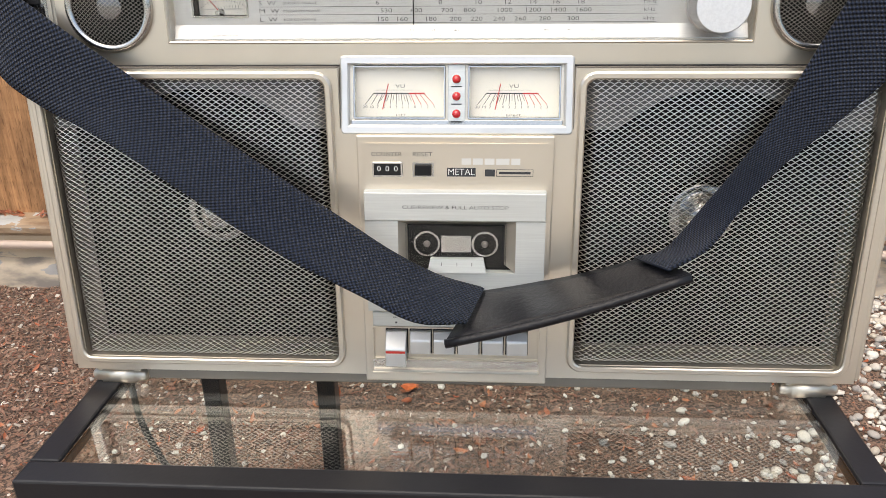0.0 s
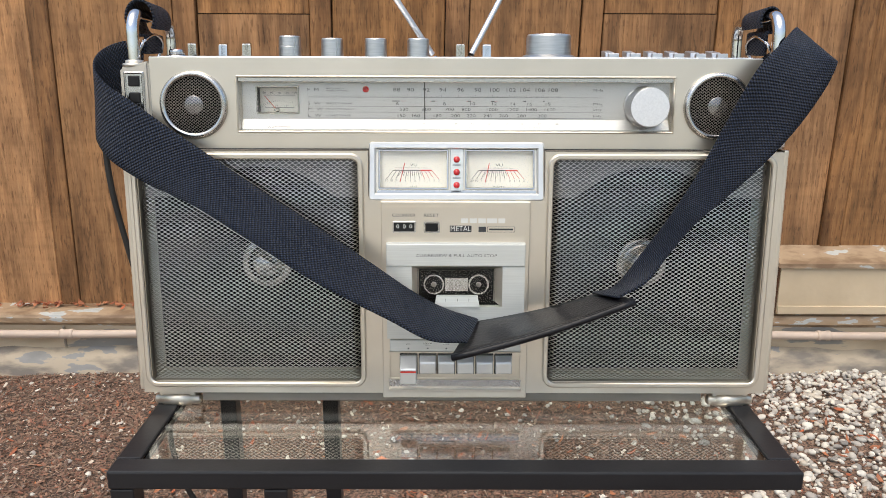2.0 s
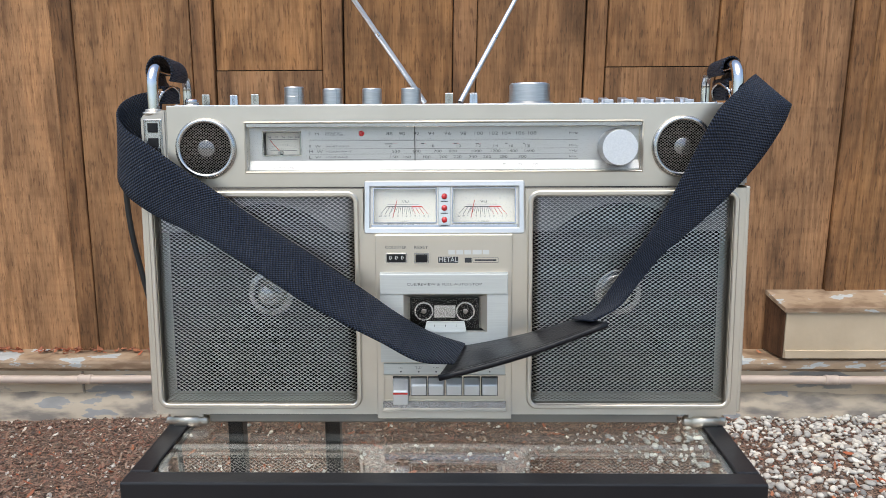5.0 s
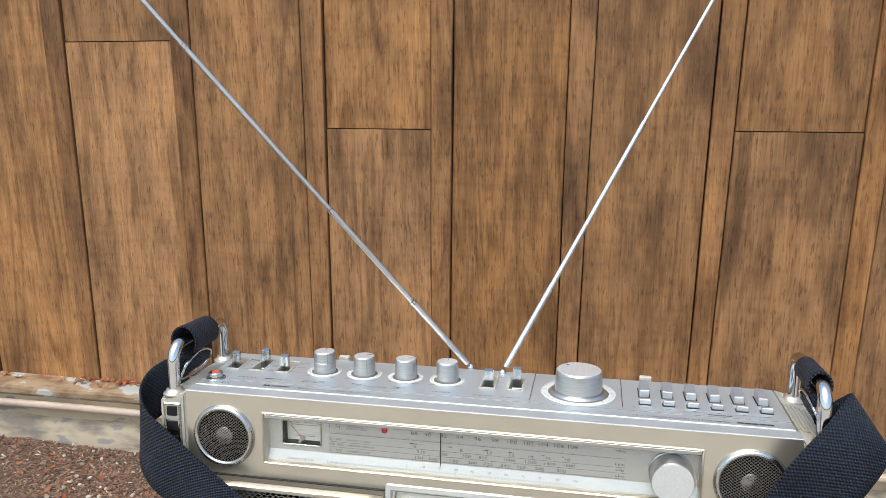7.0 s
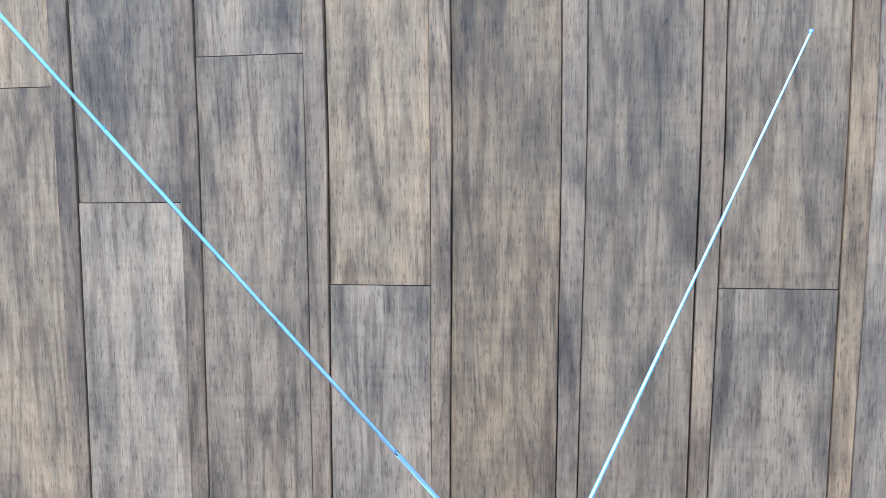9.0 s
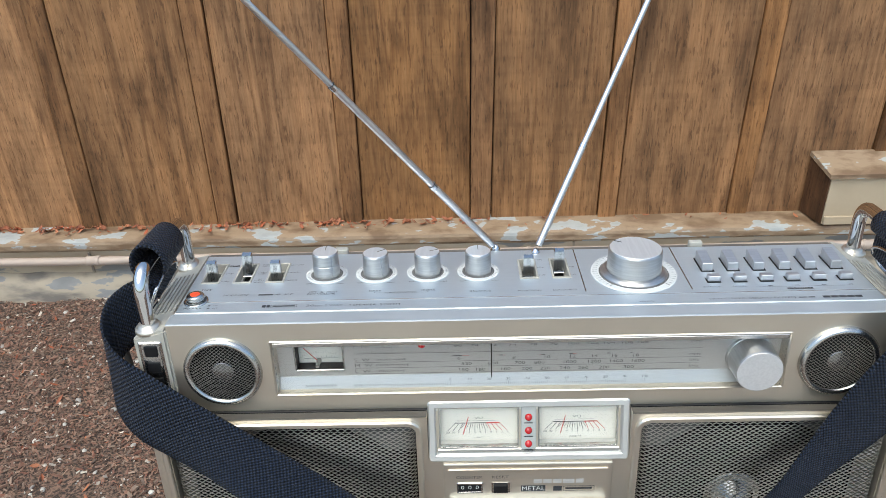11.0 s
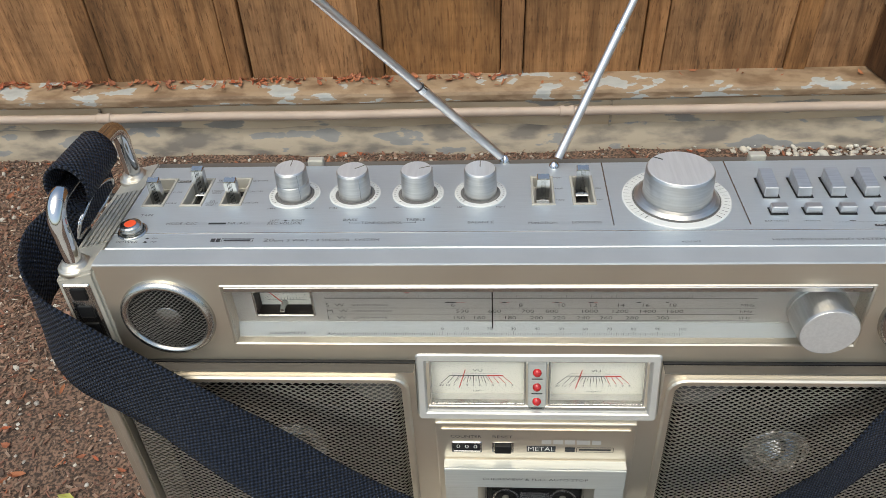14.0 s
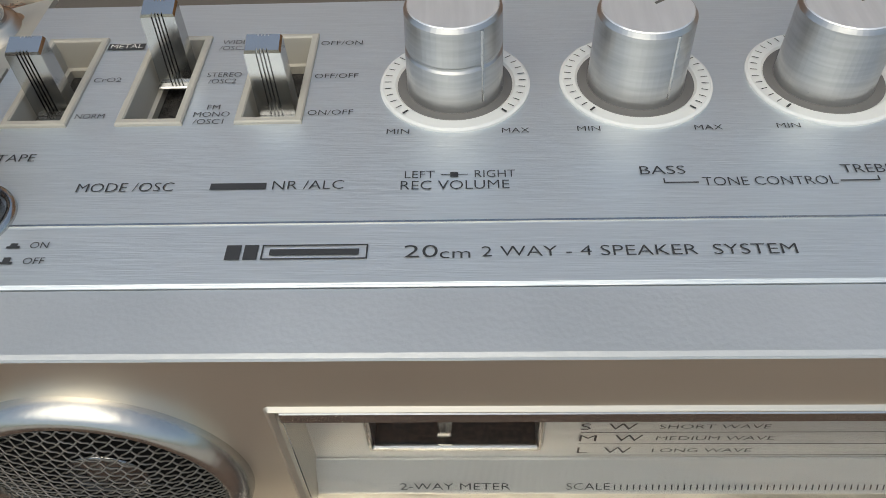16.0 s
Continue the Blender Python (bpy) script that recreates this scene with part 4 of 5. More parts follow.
for x in (-0.0190, 0.0210):
    bm = bmesh.new()
    lathe(bm, (x, -0.0172, 0.1062), (0, -1, 0), ((0, 0.0094), (0.0008, 0.0092), (0.0009, 0.0078), (0.0002, 0.0076)), 32, False)
    hub = part("reel", bm, M_satin, door)
    bm = bmesh.new()
    lathe(bm, (x, -0.0172, 0.1062), (0, -1, 0), ((0, 0.0072), (0.0003, 0.0070)), 28)
    part("reel_disc", bm, M_cone, hub)
    bm = bmesh.new()
    lathe(bm, (x, -0.0174, 0.1062), (0, -1, 0), ((0, 0.0024), (0.002, 0.0022), (0.0026, 0.0010)), 16)
    part("spindle", bm, M_champdark, hub)
bm = bmesh.new()
box(bm, -0.0090, 0.0115, -0.0176, -0.0171, 0.1000, 0.1120)
part("cassette_window", bm, M_satin, door)
win = part("door_window", bevelled(-0.0335, 0.0355, -0.0190, -0.0184, 0.0900, 0.1205, 0.0002, 1), M_clear, door, "clear window")
win.visible_shadow = False
bm = bmesh.new()
vs = [bm.verts.new(q) for q in ((-0.0185, DF - 0.0022, 0.0868), (0.0220, DF - 0.0022, 0.0868), (0.0200, DF - 0.0010, 0.0965), (-0.0165, DF - 0.0010, 0.0965), (-0.0185, -0.0175, 0.0868), (0.0220, -0.0175, 0.0868), (0.0200, -0.0175, 0.0965), (-0.0165, -0.0175, 0.0965))]
for q in ((0, 1, 2, 3), (4, 7, 6, 5), (0, 4, 5, 1), (1, 5, 6, 2), (2, 6, 7, 3), (3, 7, 4, 0)):
    bm.faces.new([vs[i] for i in q])
part("finger_tab", bm, M_door, door)
p = Print("front")
p.text("CUE/REVIEW & FULL AUTO STOP", 0.0008, 0.1335, DF - 0.0014, 0.0024, span=0.0715)
p.line(-0.006, 0.0760, 0.003, 0.0760, 0.0002, DF - 0.0002)
p.line(0.003, 0.0760, 0.003, 0.0780, 0.0002, DF - 0.0002)
p.line(0.003, 0.0780, 0.010, 0.0735, 0.0002, DF - 0.0002)
p.line(0.010, 0.0735, -0.006, 0.0735, 0.0002, DF - 0.0002)
p.done("door_print", M_fineprint, door)
p = Print("front")
for x in (-0.009, 0.0018, 0.012):
    p.bar(x, x + 0.0004, 0.092, 0.0945, DF - 0.0022)
p.done("tab_marks", M_print, door)

# transport keys
part("key_label_strip", bevelled(-0.0590, 0.0600, -0.0165, -0.0134, 0.0425, 0.0535, 0.0005, 1), M_door, module)
p = Print("front")
for x, t in ((-0.0421, "REC"), (-0.0246, "REVIEW\nREW"), (-0.0076, "PLAY"), (0.0098, "CUE\nF.FWD"), (0.0273, "STOP/EJECT"), (0.0447, "PAUSE")):
    p.text(t, x, 0.0495, -0.01665, 0.0012, 1.4)
    p.bar(x - 0.0007, x + 0.0007, 0.0449, 0.0463, -0.01665)
p.bar(-0.004, -0.0026, 0.0582, 0.0596, DF - 0.0003)
p.done("key_print", M_print, module)
bm = bmesh.new()
box(bm, -0.0590, 0.0600, -0.0140, -0.0134, 0.0165, 0.0412)
part("key_recess", bm, M_champ, module)
bm = ring_frame(bmesh.new(), -0.0600, 0.0610, 0.0155, 0.0422, 0.0011, -0.0165, -0.0134, 0.0012)
part("key_frame", bm, M_champ, module)
for k, x in enumerate((-0.0421, -0.0246, -0.0076, 0.0098, 0.0273, 0.0447)):
    bm = bmesh.new()
    drop, out = (0.0085, 0.004) if k == 0 else (0, 0)
    prof = ((-0.0142, 0.0392), (-0.0180, 0.0392), (-0.0215 - out, 0.0340 - drop * 0.6), (-0.0220 - out, 0.0325 - drop * 0.6), (-0.0220 - out, 0.0232 - drop), (-0.0142, 0.0232 - drop * 0.5))
    a = [bm.verts.new((x - 0.0074, y, z)) for y, z in prof]
    b = [bm.verts.new((x + 0.0074, y, z)) for y, z in prof]
    for i in range(len(prof)):
        j = (i + 1) % len(prof)
        bm.faces.new((a[i], b[i], b[j], a[j]))
    bm.faces.new(a)
    bm.faces.new(b[::-1])
    bmesh.ops.bevel(bm, geom=bm.edges[:], offset=0.0005, segments=1, affect="EDGES")
    key = part("transport_key", bm, M_bezel, module, "silver piano key" if k else "silver record key with a red stripe")
    bm = bmesh.new()
    box(bm, x - 0.0081, x + 0.0081, -0.0146, -0.0141, 0.0205, 0.0402)
    part("slot", bm, M_dark, key)
    if k == 0:
        bm = bmesh.new()
        box(bm, x - 0.0070, x + 0.0070, -0.0263, -0.0258, 0.0255, 0.0272)
        part("stripe", bm, M_red, key)
bm = bmesh.new()
vs = [bm.verts.new(q) for q in ((-0.0600, -0.0150, 0.0150), (0.0610, -0.0150, 0.0150), (0.0610, -0.0138, 0.0060), (-0.0600, -0.0138, 0.0060))]
bm.faces.new(vs)
part("lower_scoop", bm, M_satin, module)
part("scoop_lip", bevelled(-0.0605, 0.0615, -0.0170, -0.0134, 0.0040, 0.0060, 0.0004, 1), M_champ, module)

# front feet
for s in (-1, 1):
    bm = bmesh.new()
    x = s * 0.2600
    lathe(bm, (x - 0.0215, 0.0, -0.0098), (1, 0, 0), ((0, 0.0030), (0.002, 0.0052), (0.0085, 0.0056), (0.0086, 0.0070), (0.0335, 0.0070), (0.0336, 0.0056), (0.041, 0.0052), (0.043, 0.0030)), 28)
    foot = part("foot", bm, M_champ, radio, "satin metal roller foot", True)
    part("foot_bracket", bevelled(x - 0.017, x + 0.017, -0.004, 0.03, -0.006, -0.0002, 0.001, 1), M_champ, foot)
    bm = bmesh.new()
    cyl(bm, (x, 0.100, -0.0175), (x, 0.100, 0.001), 0.008, 0.009, 20)
    part("rear_foot", bm, M_dark, radio)

# ---- controls on the top plate ----
TP = 0.3052
def scale_ring(parent, x, y, r0, r1, ticks, a0=-135, a1=135):
    bm = bmesh.new()
    lathe(bm, (x, y, TP - 0.0005), (0, 0, 1), ((0, r1), (0.0010, r1), (0.0013, r1 - 0.0006), (0.0011, r0 + 0.0010), (0.0003, r0)), 56, False)
    ring = part("scale_ring", bm, M_ring, parent, smooth=False)
    # flat dark grey disc on the plate paints the shaded gap round the knob
    bm = bmesh.new()
    lathe(bm, (x, y, TP + 0.0001), (0, 0, 1), ((0, r0 + 0.0006), (0.0002, r0 + 0.0004)), 40)
    part("ring_well", bm, M_baffle, ring)
    p = Print("top")
    for k in range(ticks):
        a = radians(90 - (a0 + (a1 - a0) * k / (ticks - 1)))
        ra, rb = r0 + 0.0019, r1 - 0.0010
        p.line(x + ra * math.cos(a), y + ra * math.sin(a), x + rb * math.cos(a), y + rb * math.sin(a), 0.0005 if k in (0, ticks - 1, ticks // 2) else 0.00025, TP + 0.0010)
    p.done("ring_marks", M_print, ring)


for k, x in enumerate((-0.1570, -0.1168, -0.0754, -0.0348)):
    bm = bmesh.new()
    prof = ((0.0, 0.0100), (0.0003, 0.0106), (0.0175, 0.0103), (0.0184, 0.0097)) if k else ((0.0, 0.0100), (0.0003, 0.0107), (0.0102, 0.0106), (0.0107, 0.0102), (0.0112, 0.0102), (0.0117, 0.0105), (0.0196, 0.0103), (0.0204, 0.0097))
    top = prof[-1][0]
    lathe(bm, (x, 0.0725, TP), (0, 0, 1), prof, 56)
    kn = part("rotary_knob", bm, M_knob, radio, "turned aluminium rotary knob" if k else "two-tier aluminium record-level knob")
    bm = bmesh.new()
    lathe(bm, (x, 0.0725, TP + top - 0.0001), (0, 0, 1), ((0, 0.0097), (0.00035, 0.0094)), 48)
    part("knob_face", bm, M_knobtop, kn)
    bm = bmesh.new()
    a = radians((90, 35, 20, 90)[k])
    cyl(bm, (x + 0.002 * math.cos(a), 0.0725 + 0.002 * math.sin(a), TP + top + 0.0003), (x + 0.009 * math.cos(a), 0.0725 + 0.009 * math.sin(a), TP + top + 0.0003), 0.0003, n=6)
    part("index_line", bm, M_champdark, kn)
    bm = bmesh.new()
    a = radians((-55, -60, 20, 90)[k])
    cyl(bm, (x + 0.01055 * math.cos(a), 0.0725 + 0.01055 * math.sin(a), TP + 0.002), (x + 0.0103 * math.cos(a), 0.0725 + 0.0103 * math.sin(a), TP + top - 0.001), 0.00035, n=6)
    part("side_groove", bm, M_satin, kn)
    scale_ring(kn, x, 0.0725, 0.0124, 0.0168, 31)

bm = bmesh.new()
lathe(bm, (0.0882, 0.0645, TP), (0, 0, 1), ((0, 0.0262), (0.0012, 0.0262), (0.0030, 0.0240), (0.0036, 0.0214), (0.0205, 0.0208), (0.0218, 0.0200)), 72)
vol = part("volume_knob", bm, M_knob, radio, "large aluminium volume knob with a chrome collar")
bm = bmesh.new()
lathe(bm, (0.0882, 0.0645, TP + 0.02175), (0, 0, 1), ((0, 0.0200), (0.0004, 0.0196)), 64)
part("knob_face", bm, M_knobtop, vol)
bm = bmesh.new()
cyl(bm, (0.0790, 0.0745, TP + 0.0222), (0.0735, 0.0778, TP + 0.0222), 0.0004, n=6)
part("index_line", bm, M_print, vol)
scale_ring(vol, 0.0882, 0.0645, 0.0268, 0.0335, 41)

M_felt = material("dark_felt", (0.045, 0.043, 0.042), 0.95, 0.0, (0.025, 0.024, 0.023), 300, bump=0.6, bump_scale=900, spec=0.1)
M_lever = material("lever_chrome", (0.55, 0.55, 0.545), 0.16, 1.0, (0.48, 0.48, 0.475), 60)
# slide switches: frame with sloping inner walls, dark slot, ribbed chrome lever
for x, y, lever in SWITCHES:
    bm = bmesh.new()
    loops = []
    for inset, z in ((0.0, TP - 0.0002), (0.0, TP + 0.0006), (0.0003, TP + 0.0009), (0.0014, TP + 0.0009), (0.0017, TP + 0.0006), (0.0024, TP - 0.0062), (0.0034, TP - 0.0064), (0.0034, TP - 0.0100)):
        loops.append([bm.verts.new((x + a * (SW_W - inset), y + c * (SW_H - inset), z)) for a, c in ((-1, -1), (1, -1), (1, 1), (-1, 1))])
    for a, c in zip(loops, loops[1:]):
        for k in range(4):
            bm.faces.new((a[k], a[(k + 1) % 4], c[(k + 1) % 4], c[k]))
    sw = part("slide_switch", bm, M_plastic, radio, "slide switch with a ribbed chrome lever in a grey frame")
    bm = bmesh.new()
    box(bm, x - SW_W + 0.0030, x + SW_W - 0.0030, y - SW_H + 0.0030, y + SW_H - 0.0030, TP - 0.0095, TP - 0.0085)
    part("slot", bm, M_felt, sw, "dark felt dust cover")
    bm = bmesh.new()
    yc, lean = y + lever, 0.0012 * (1 if lever > 0 else -0.4)
    # two flats with three thin ribs between them, as one grooved bar
    grooves = (-0.0013, -0.0004, 0.0004, 0.0013)
    front = [(-0.0042, -0.0024)] + [(g + e, -0.0024 + c) for g in grooves for e, c in ((-0.0002, 0), (-0.0001, 0.0006), (0.0001, 0.0006), (0.0002, 0))] + [(0.0042, -0.0024)]
    outline = front + [(-a, -c) for a, c in front]
    rows = [[bm.verts.new((x + a * k, yc + c * k + off, z + 0.25 * (c - 0.0024) * (z > TP))) for a, c in outline] for z, k, off in ((TP - 0.0040, 1.0, 0), (TP + 0.0138, 0.94, lean), (TP + 0.0145, 0.86, lean))]
    for a, c in zip(rows, rows[1:]):
        for k in range(len(outline)):
            q = (k + 1) % len(outline)
            bm.faces.new((a[k], a[q], c[q], c[k]))
    bm.faces.new(rows[-1])
    part("lever", bm, M_lever, sw)
    part("flange", bevelled(x - 0.0043, x + 0.0043, yc - 0.0044, yc + 0.0044, TP - 0.0052, TP - 0.0041, 0.0003, 1), M_lever, sw)

# power button
bm = bmesh.new()
lathe(bm, (-0.2518, 0.0320, TP), (0, 0, 1), ((0, 0.0092), (0.0012, 0.0090), (0.0013, 0.0076), (0.0003, 0.0074)), 40, False)
pb = part("power_button", bm, M_satin, radio, "round silver power button with an orange-red centre", True)
bm = bmesh.new()
lathe(bm, (-0.2518, 0.0320, TP), (0, 0, 1), ((0, 0.0069), (0.0052, 0.0067), (0.0062, 0.0060), (0.0064, 0.0040)), 36)
part("cap", bm, M_satin, pb, smooth=True)
bm = bmesh.new()
lathe(bm, (-0.2518, 0.0320, TP + 0.0062), (0, 0, 1), ((0, 0.0038), (0.0004, 0.0036)), 28)
part("red_dot", bm, M_orange, pb)

# station preset keys
for k in range(6):
    x = 0.1465 + 0.0202 * k
    bm = bmesh.new()
    vs = box(bm, x - 0.0042, x + 0.0042, 0.0645, 0.0850, TP, TP + 0.0062)
    for v in vs:
        if v.co.z > TP + 0.004 and v.co.y < 0.07:
            v.co.y += 0.0012
        elif v.co.z > TP + 0.004:
            v.co.z = TP + 0.0088
    bmesh.ops.bevel(bm, geom=bm.edges[:], offset=0.0004, segments=1, affect="EDGES")
    pk = part("selector_key", bm, M_keytop, radio, "sloping silver selector key")
    bm = bmesh.new()
    box(bm, x - 0.0052, x + 0.0052, 0.0630, 0.0865, TP + 0.0001, TP + 0.0003)
    part("slot", bm, M_dark, pk)
    bm = bevelled(x - 0.0047, x + 0.0047, 0.0465, 0.0520, TP, TP + 0.0048, 0.0005, 1)
    ps = part("push_button", bm, M_keytop, radio, "small silver push button")
    bm = bmesh.new()
    box(bm, x - 0.0056, x + 0.0050, 0.0448, 0.0530, TP + 0.0001, TP + 0.0003)
    part("slot", bm, M_dark, ps)
for x, y in ((-0.150, 0.1095), (0.150, 0.1095)):
    part("rear_clip", bevelled(x - 0.0055, x + 0.0055, y, y + 0.006, 0.2990, 0.3085, 0.0008, 1), M_plastic, radio)

d = TP + 0.0002
p = Print("top")
def words(t, x0, x1, y, h):
    p.text(t, (x0 + x1) / 2, y, d, h, span=x1 - x0)


words("TAPE", -0.2532, -0.2448, 0.0495, 0.0023)
words("MODE /OSC", -0.2330, -0.2133, 0.0402, 0.0025)
p.bar(-0.2058, -0.1945, 0.0393, 0.0411, d)
words("NR /ALC", -0.1933, -0.1790, 0.0402, 0.0025)
words("LEFT", -0.1670, -0.1610, 0.0428, 0.0021)
words("RIGHT", -0.1530, -0.1449, 0.0428, 0.0021)
p.bar(-0.1597, -0.1543, 0.0427, 0.0429, d)
p.bar(-0.1578, -0.1562, 0.0421, 0.0435, d)
words("REC VOLUME", -0.1677, -0.1462, 0.0397, 0.0025)
words("BASS", -0.1202, -0.1113, 0.0431, 0.0024)
words("TREBLE", -0.0808, -0.0688, 0.0428, 0.0024)
words("TONE CONTROL", -0.1084, -0.0826, 0.0397, 0.0024)
for x0, x1, xe in ((-0.1158, -0.1092, -0.1158), (-0.0820, -0.0745, -0.0745)):
    p.bar(x0, x1, 0.0395, 0.0398, d)
    p.bar(xe - 0.00015, xe + 0.00015, 0.0395, 0.0408, d)
words("BALANCE", -0.0423, -0.0263, 0.0395, 0.0024)
for x, a, b in ((-0.1570, "MIN", "MAX"), (-0.1168, "MIN", "MAX"), (-0.0754, "MIN", "MAX"), (-0.0348, "LEFT", "RIGHT")):
    words(a, x - 0.0144, x - 0.0096, 0.0562, 0.0016)
    words(b, x + 0.0099, x + 0.0157, 0.0560, 0.0016)
words("FUNCTION", -0.0050, 0.0124, 0.0385, 0.0022)
words("LOUDNESS", 0.0215, 0.0395, 0.0387, 0.0022)
words("VOLUME", 0.0832, 0.0942, 0.0188, 0.0017)
words("POWER", -0.2585, -0.2448, 0.0212, 0.0022)
for y, t in ((0.0249, "ON"), (0.0210, "OFF")):
    p.bar(-0.2413, -0.2387, y - 0.0007, y - 0.0001, d)
    p.bar(-0.2407, -0.2393, y - 0.0001, y + 0.0006 + 0.0004 * (t == "OFF"), d)
    words(t, -0.2368, -0.2333 + 0.0005 * (t == "OFF"), y, 0.0016)
words("20", -0.1661, -0.1599, 0.0223, 0.0030)
words("cm", -0.1595, -0.1539, 0.0218, 0.0025)
words("2 WAY - 4 SPEAKER  SYSTEM", -0.1518, -0.0951, 0.0221, 0.0025)
for y0, y1 in ((0.0208, 0.0211), (0.0241, 0.0244)):
    p.bar(-0.1925, -0.1728, y0, y1, d)
p.bar(-0.1925, -0.1922, 0.0208, 0.0244, d)
p.bar(-0.1731, -0.1728, 0.0208, 0.0244, d)
p.bar(-0.1910, -0.1744, 0.0218, 0.0233, d)
p.bar(-0.1992, -0.1964, 0.0208, 0.0244, d)
p.bar(-0.1958, -0.1932, 0.0208, 0.0244, d)
for x, w, col in ((-0.2408, 0.0065, ("", "CrO2", "NORM")), (-0.2144, 0.0080, ("WIDE\n/OSC3", "STEREO\n/OSC2", "FM\nMONO\n/OSC1")), (-0.1892, 0.0100, ("OFF/ON", "OFF/OFF", "ON/OFF")), (0.0130, 0.0055, ("PHONO", "RADIO", "TAPE")), (0.0390, 0.0035, ("", "ON", "OFF"))):
    for y, t in zip((0.0893, 0.0762, 0.0630), col):
        if t:
            p.text(t, x + w / 2, y, d, 0.0017, span=w * (0.8 if t.startswith("WIDE") else 1))
p.bar(-0.2413, -0.2323, 0.0883, 0.0908, d)
words("HI-FI STEREO SOUND SYSTEM", 0.1354, 0.1985, 0.0205, 0.0021)
for x0, x1 in ((0.2010, 0.2070), (0.2078, 0.2130)):
    p.bar(x0, x1, 0.0199, 0.0211, d)
for k in range(5):
    p.bar(0.2188 + 0.0059 * k, 0.2188 + 0.0059 * k + 0.0052, 0.0192, 0.0222, d)
words("BATT/LIGHT", 0.1360, 0.1500, 0.0388, 0.0014)
words("MANUAL", 0.1585, 0.1685, 0.0388, 0.0014)
p.bar(0.175, 0.249, 0.0372, 0.0374, d)
p.bar(0.1977, 0.2170, 0.0330, 0.0352, d)
for k in range(4):
    p.bar(0.1850 + 0.0202 * k, 0.1885 + 0.0202 * k, 0.0385, 0.0391, d)
p.done("plate_print", M_print, radio)
p = Print("top")
p.text("METAL", -0.2368, 0.0895, d + 0.0001, 0.0017, span=0.0078)
p.text("FM PRESET", 0.2073, 0.0341, d + 0.0001, 0.0015, span=0.0170)
p.done("plate_print_light", M_white, radio)

# telescopic aerials
M_aerial = material("aerial_chrome", (0.80, 0.78, 0.79), 0.36, 1.0, (0.70, 0.71, 0.73), 30)
LOC = radio.matrix_world.inverted()
for base, way, length, joints in (((0.0143, 0.1143, 1.033), (0.558, 0.621, 1.0), 0.818, (0.10, 0.30, 0.52, 0.70)), ((-0.0188, 0.1222, 1.033), (-0.663, -0.436, 1.0), 0.86, (0.098, 0.218, 0.398, 0.62))):
    b, w = Vector(base), Vector(way).normalized()
    ends = [0.006] + list(joints) + [length]
    bm = bmesh.new()
    lathe(bm, LOC @ (b - Vector((0, 0, 0.012))), (0, 0, 1), ((0, 0.0042), (0.010, 0.0042), (0.013, 0.0030), (0.015, 0.0012)), 16)
    aerial = part("aerial", bm, M_chrome, radio, "extended chrome telescopic aerial", True)
    rad = (0.0029, 0.0025, 0.0021, 0.0018, 0.0015)
    for i in range(5):
        bm = bmesh.new()
        cyl(bm, LOC @ (b + w * ends[i]), LOC @ (b + w * ends[i + 1]), rad[i], n=14, caps=False)
        part("aerial_section", bm, M_aerial, aerial, smooth=True)
        if i < 4:
            bm = bmesh.new()
            cyl(bm, LOC @ (b + w * (ends[i + 1] - 0.004)), LOC @ (b + w * ends[i + 1]), rad[i] * 1.13, n=14, caps=False)
            part("collar", bm, M_chrome, aerial, smooth=True)
    bm = bmesh.new()
    lathe(bm, LOC @ (b + w * length), LOC.to_3x3() @ w, ((0, 0.0026), (0.004, 0.0034), (0.008, 0.0030), (0.0092, 0.0014)), 16)
    part("tip", bm, M_chrome, aerial, smooth=True)

# ---- carrying strap, clipped to both handles ----
strap = tagged(new("shoulder_strap"), "navy webbing strap with black leather pad hanging across the radio", "strap")
strap.matrix_world = radio.matrix_world.copy()
left = [((-0.286, 0.046, 0.318), (-0.293, 0.052, 0.268)), ((-0.303, 0.040, 0.319), (-0.305, 0.044, 0.266)), ((-0.3175, 0.026, 0.310), (-0.3185, 0.028, 0.257)), ((-0.3180, 0.009, 0.296), (-0.3200, 0.011, 0.244)), ((-0.304, -0.004, 0.2815), (-0.314, -0.004, 0.2300)),
        ((-0.280, -0.0100, 0.2664), (-0.298, -0.016, 0.2150)), ((-0.250, -0.015, 0.2456), (-0.274, -0.021, 0.2000)), ((-0.220, -0.020, 0.2263), (-0.247, -0.0300, 0.1890)), ((-0.190, -0.024, 0.2062), (-0.220, -0.044, 0.1798)),
        ((-0.160, -0.028, 0.1863), (-0.190, -0.056, 0.1649)), ((-0.130, -0.036, 0.1687), (-0.160, -0.064, 0.1480)), ((-0.100, -0.040, 0.1493), (-0.125, -0.070, 0.1262)), ((-0.070, -0.040, 0.1283), (-0.090, -0.077, 0.1090)),
        ((-0.040, -0.036, 0.1058), (-0.055, -0.080, 0.0920)), ((-0.010, -0.029, 0.0871), (-0.022, -0.078, 0.0740)), ((0.021, -0.0205, 0.0745), (0.010, -0.062, 0.0665))]
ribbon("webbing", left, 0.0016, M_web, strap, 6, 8)
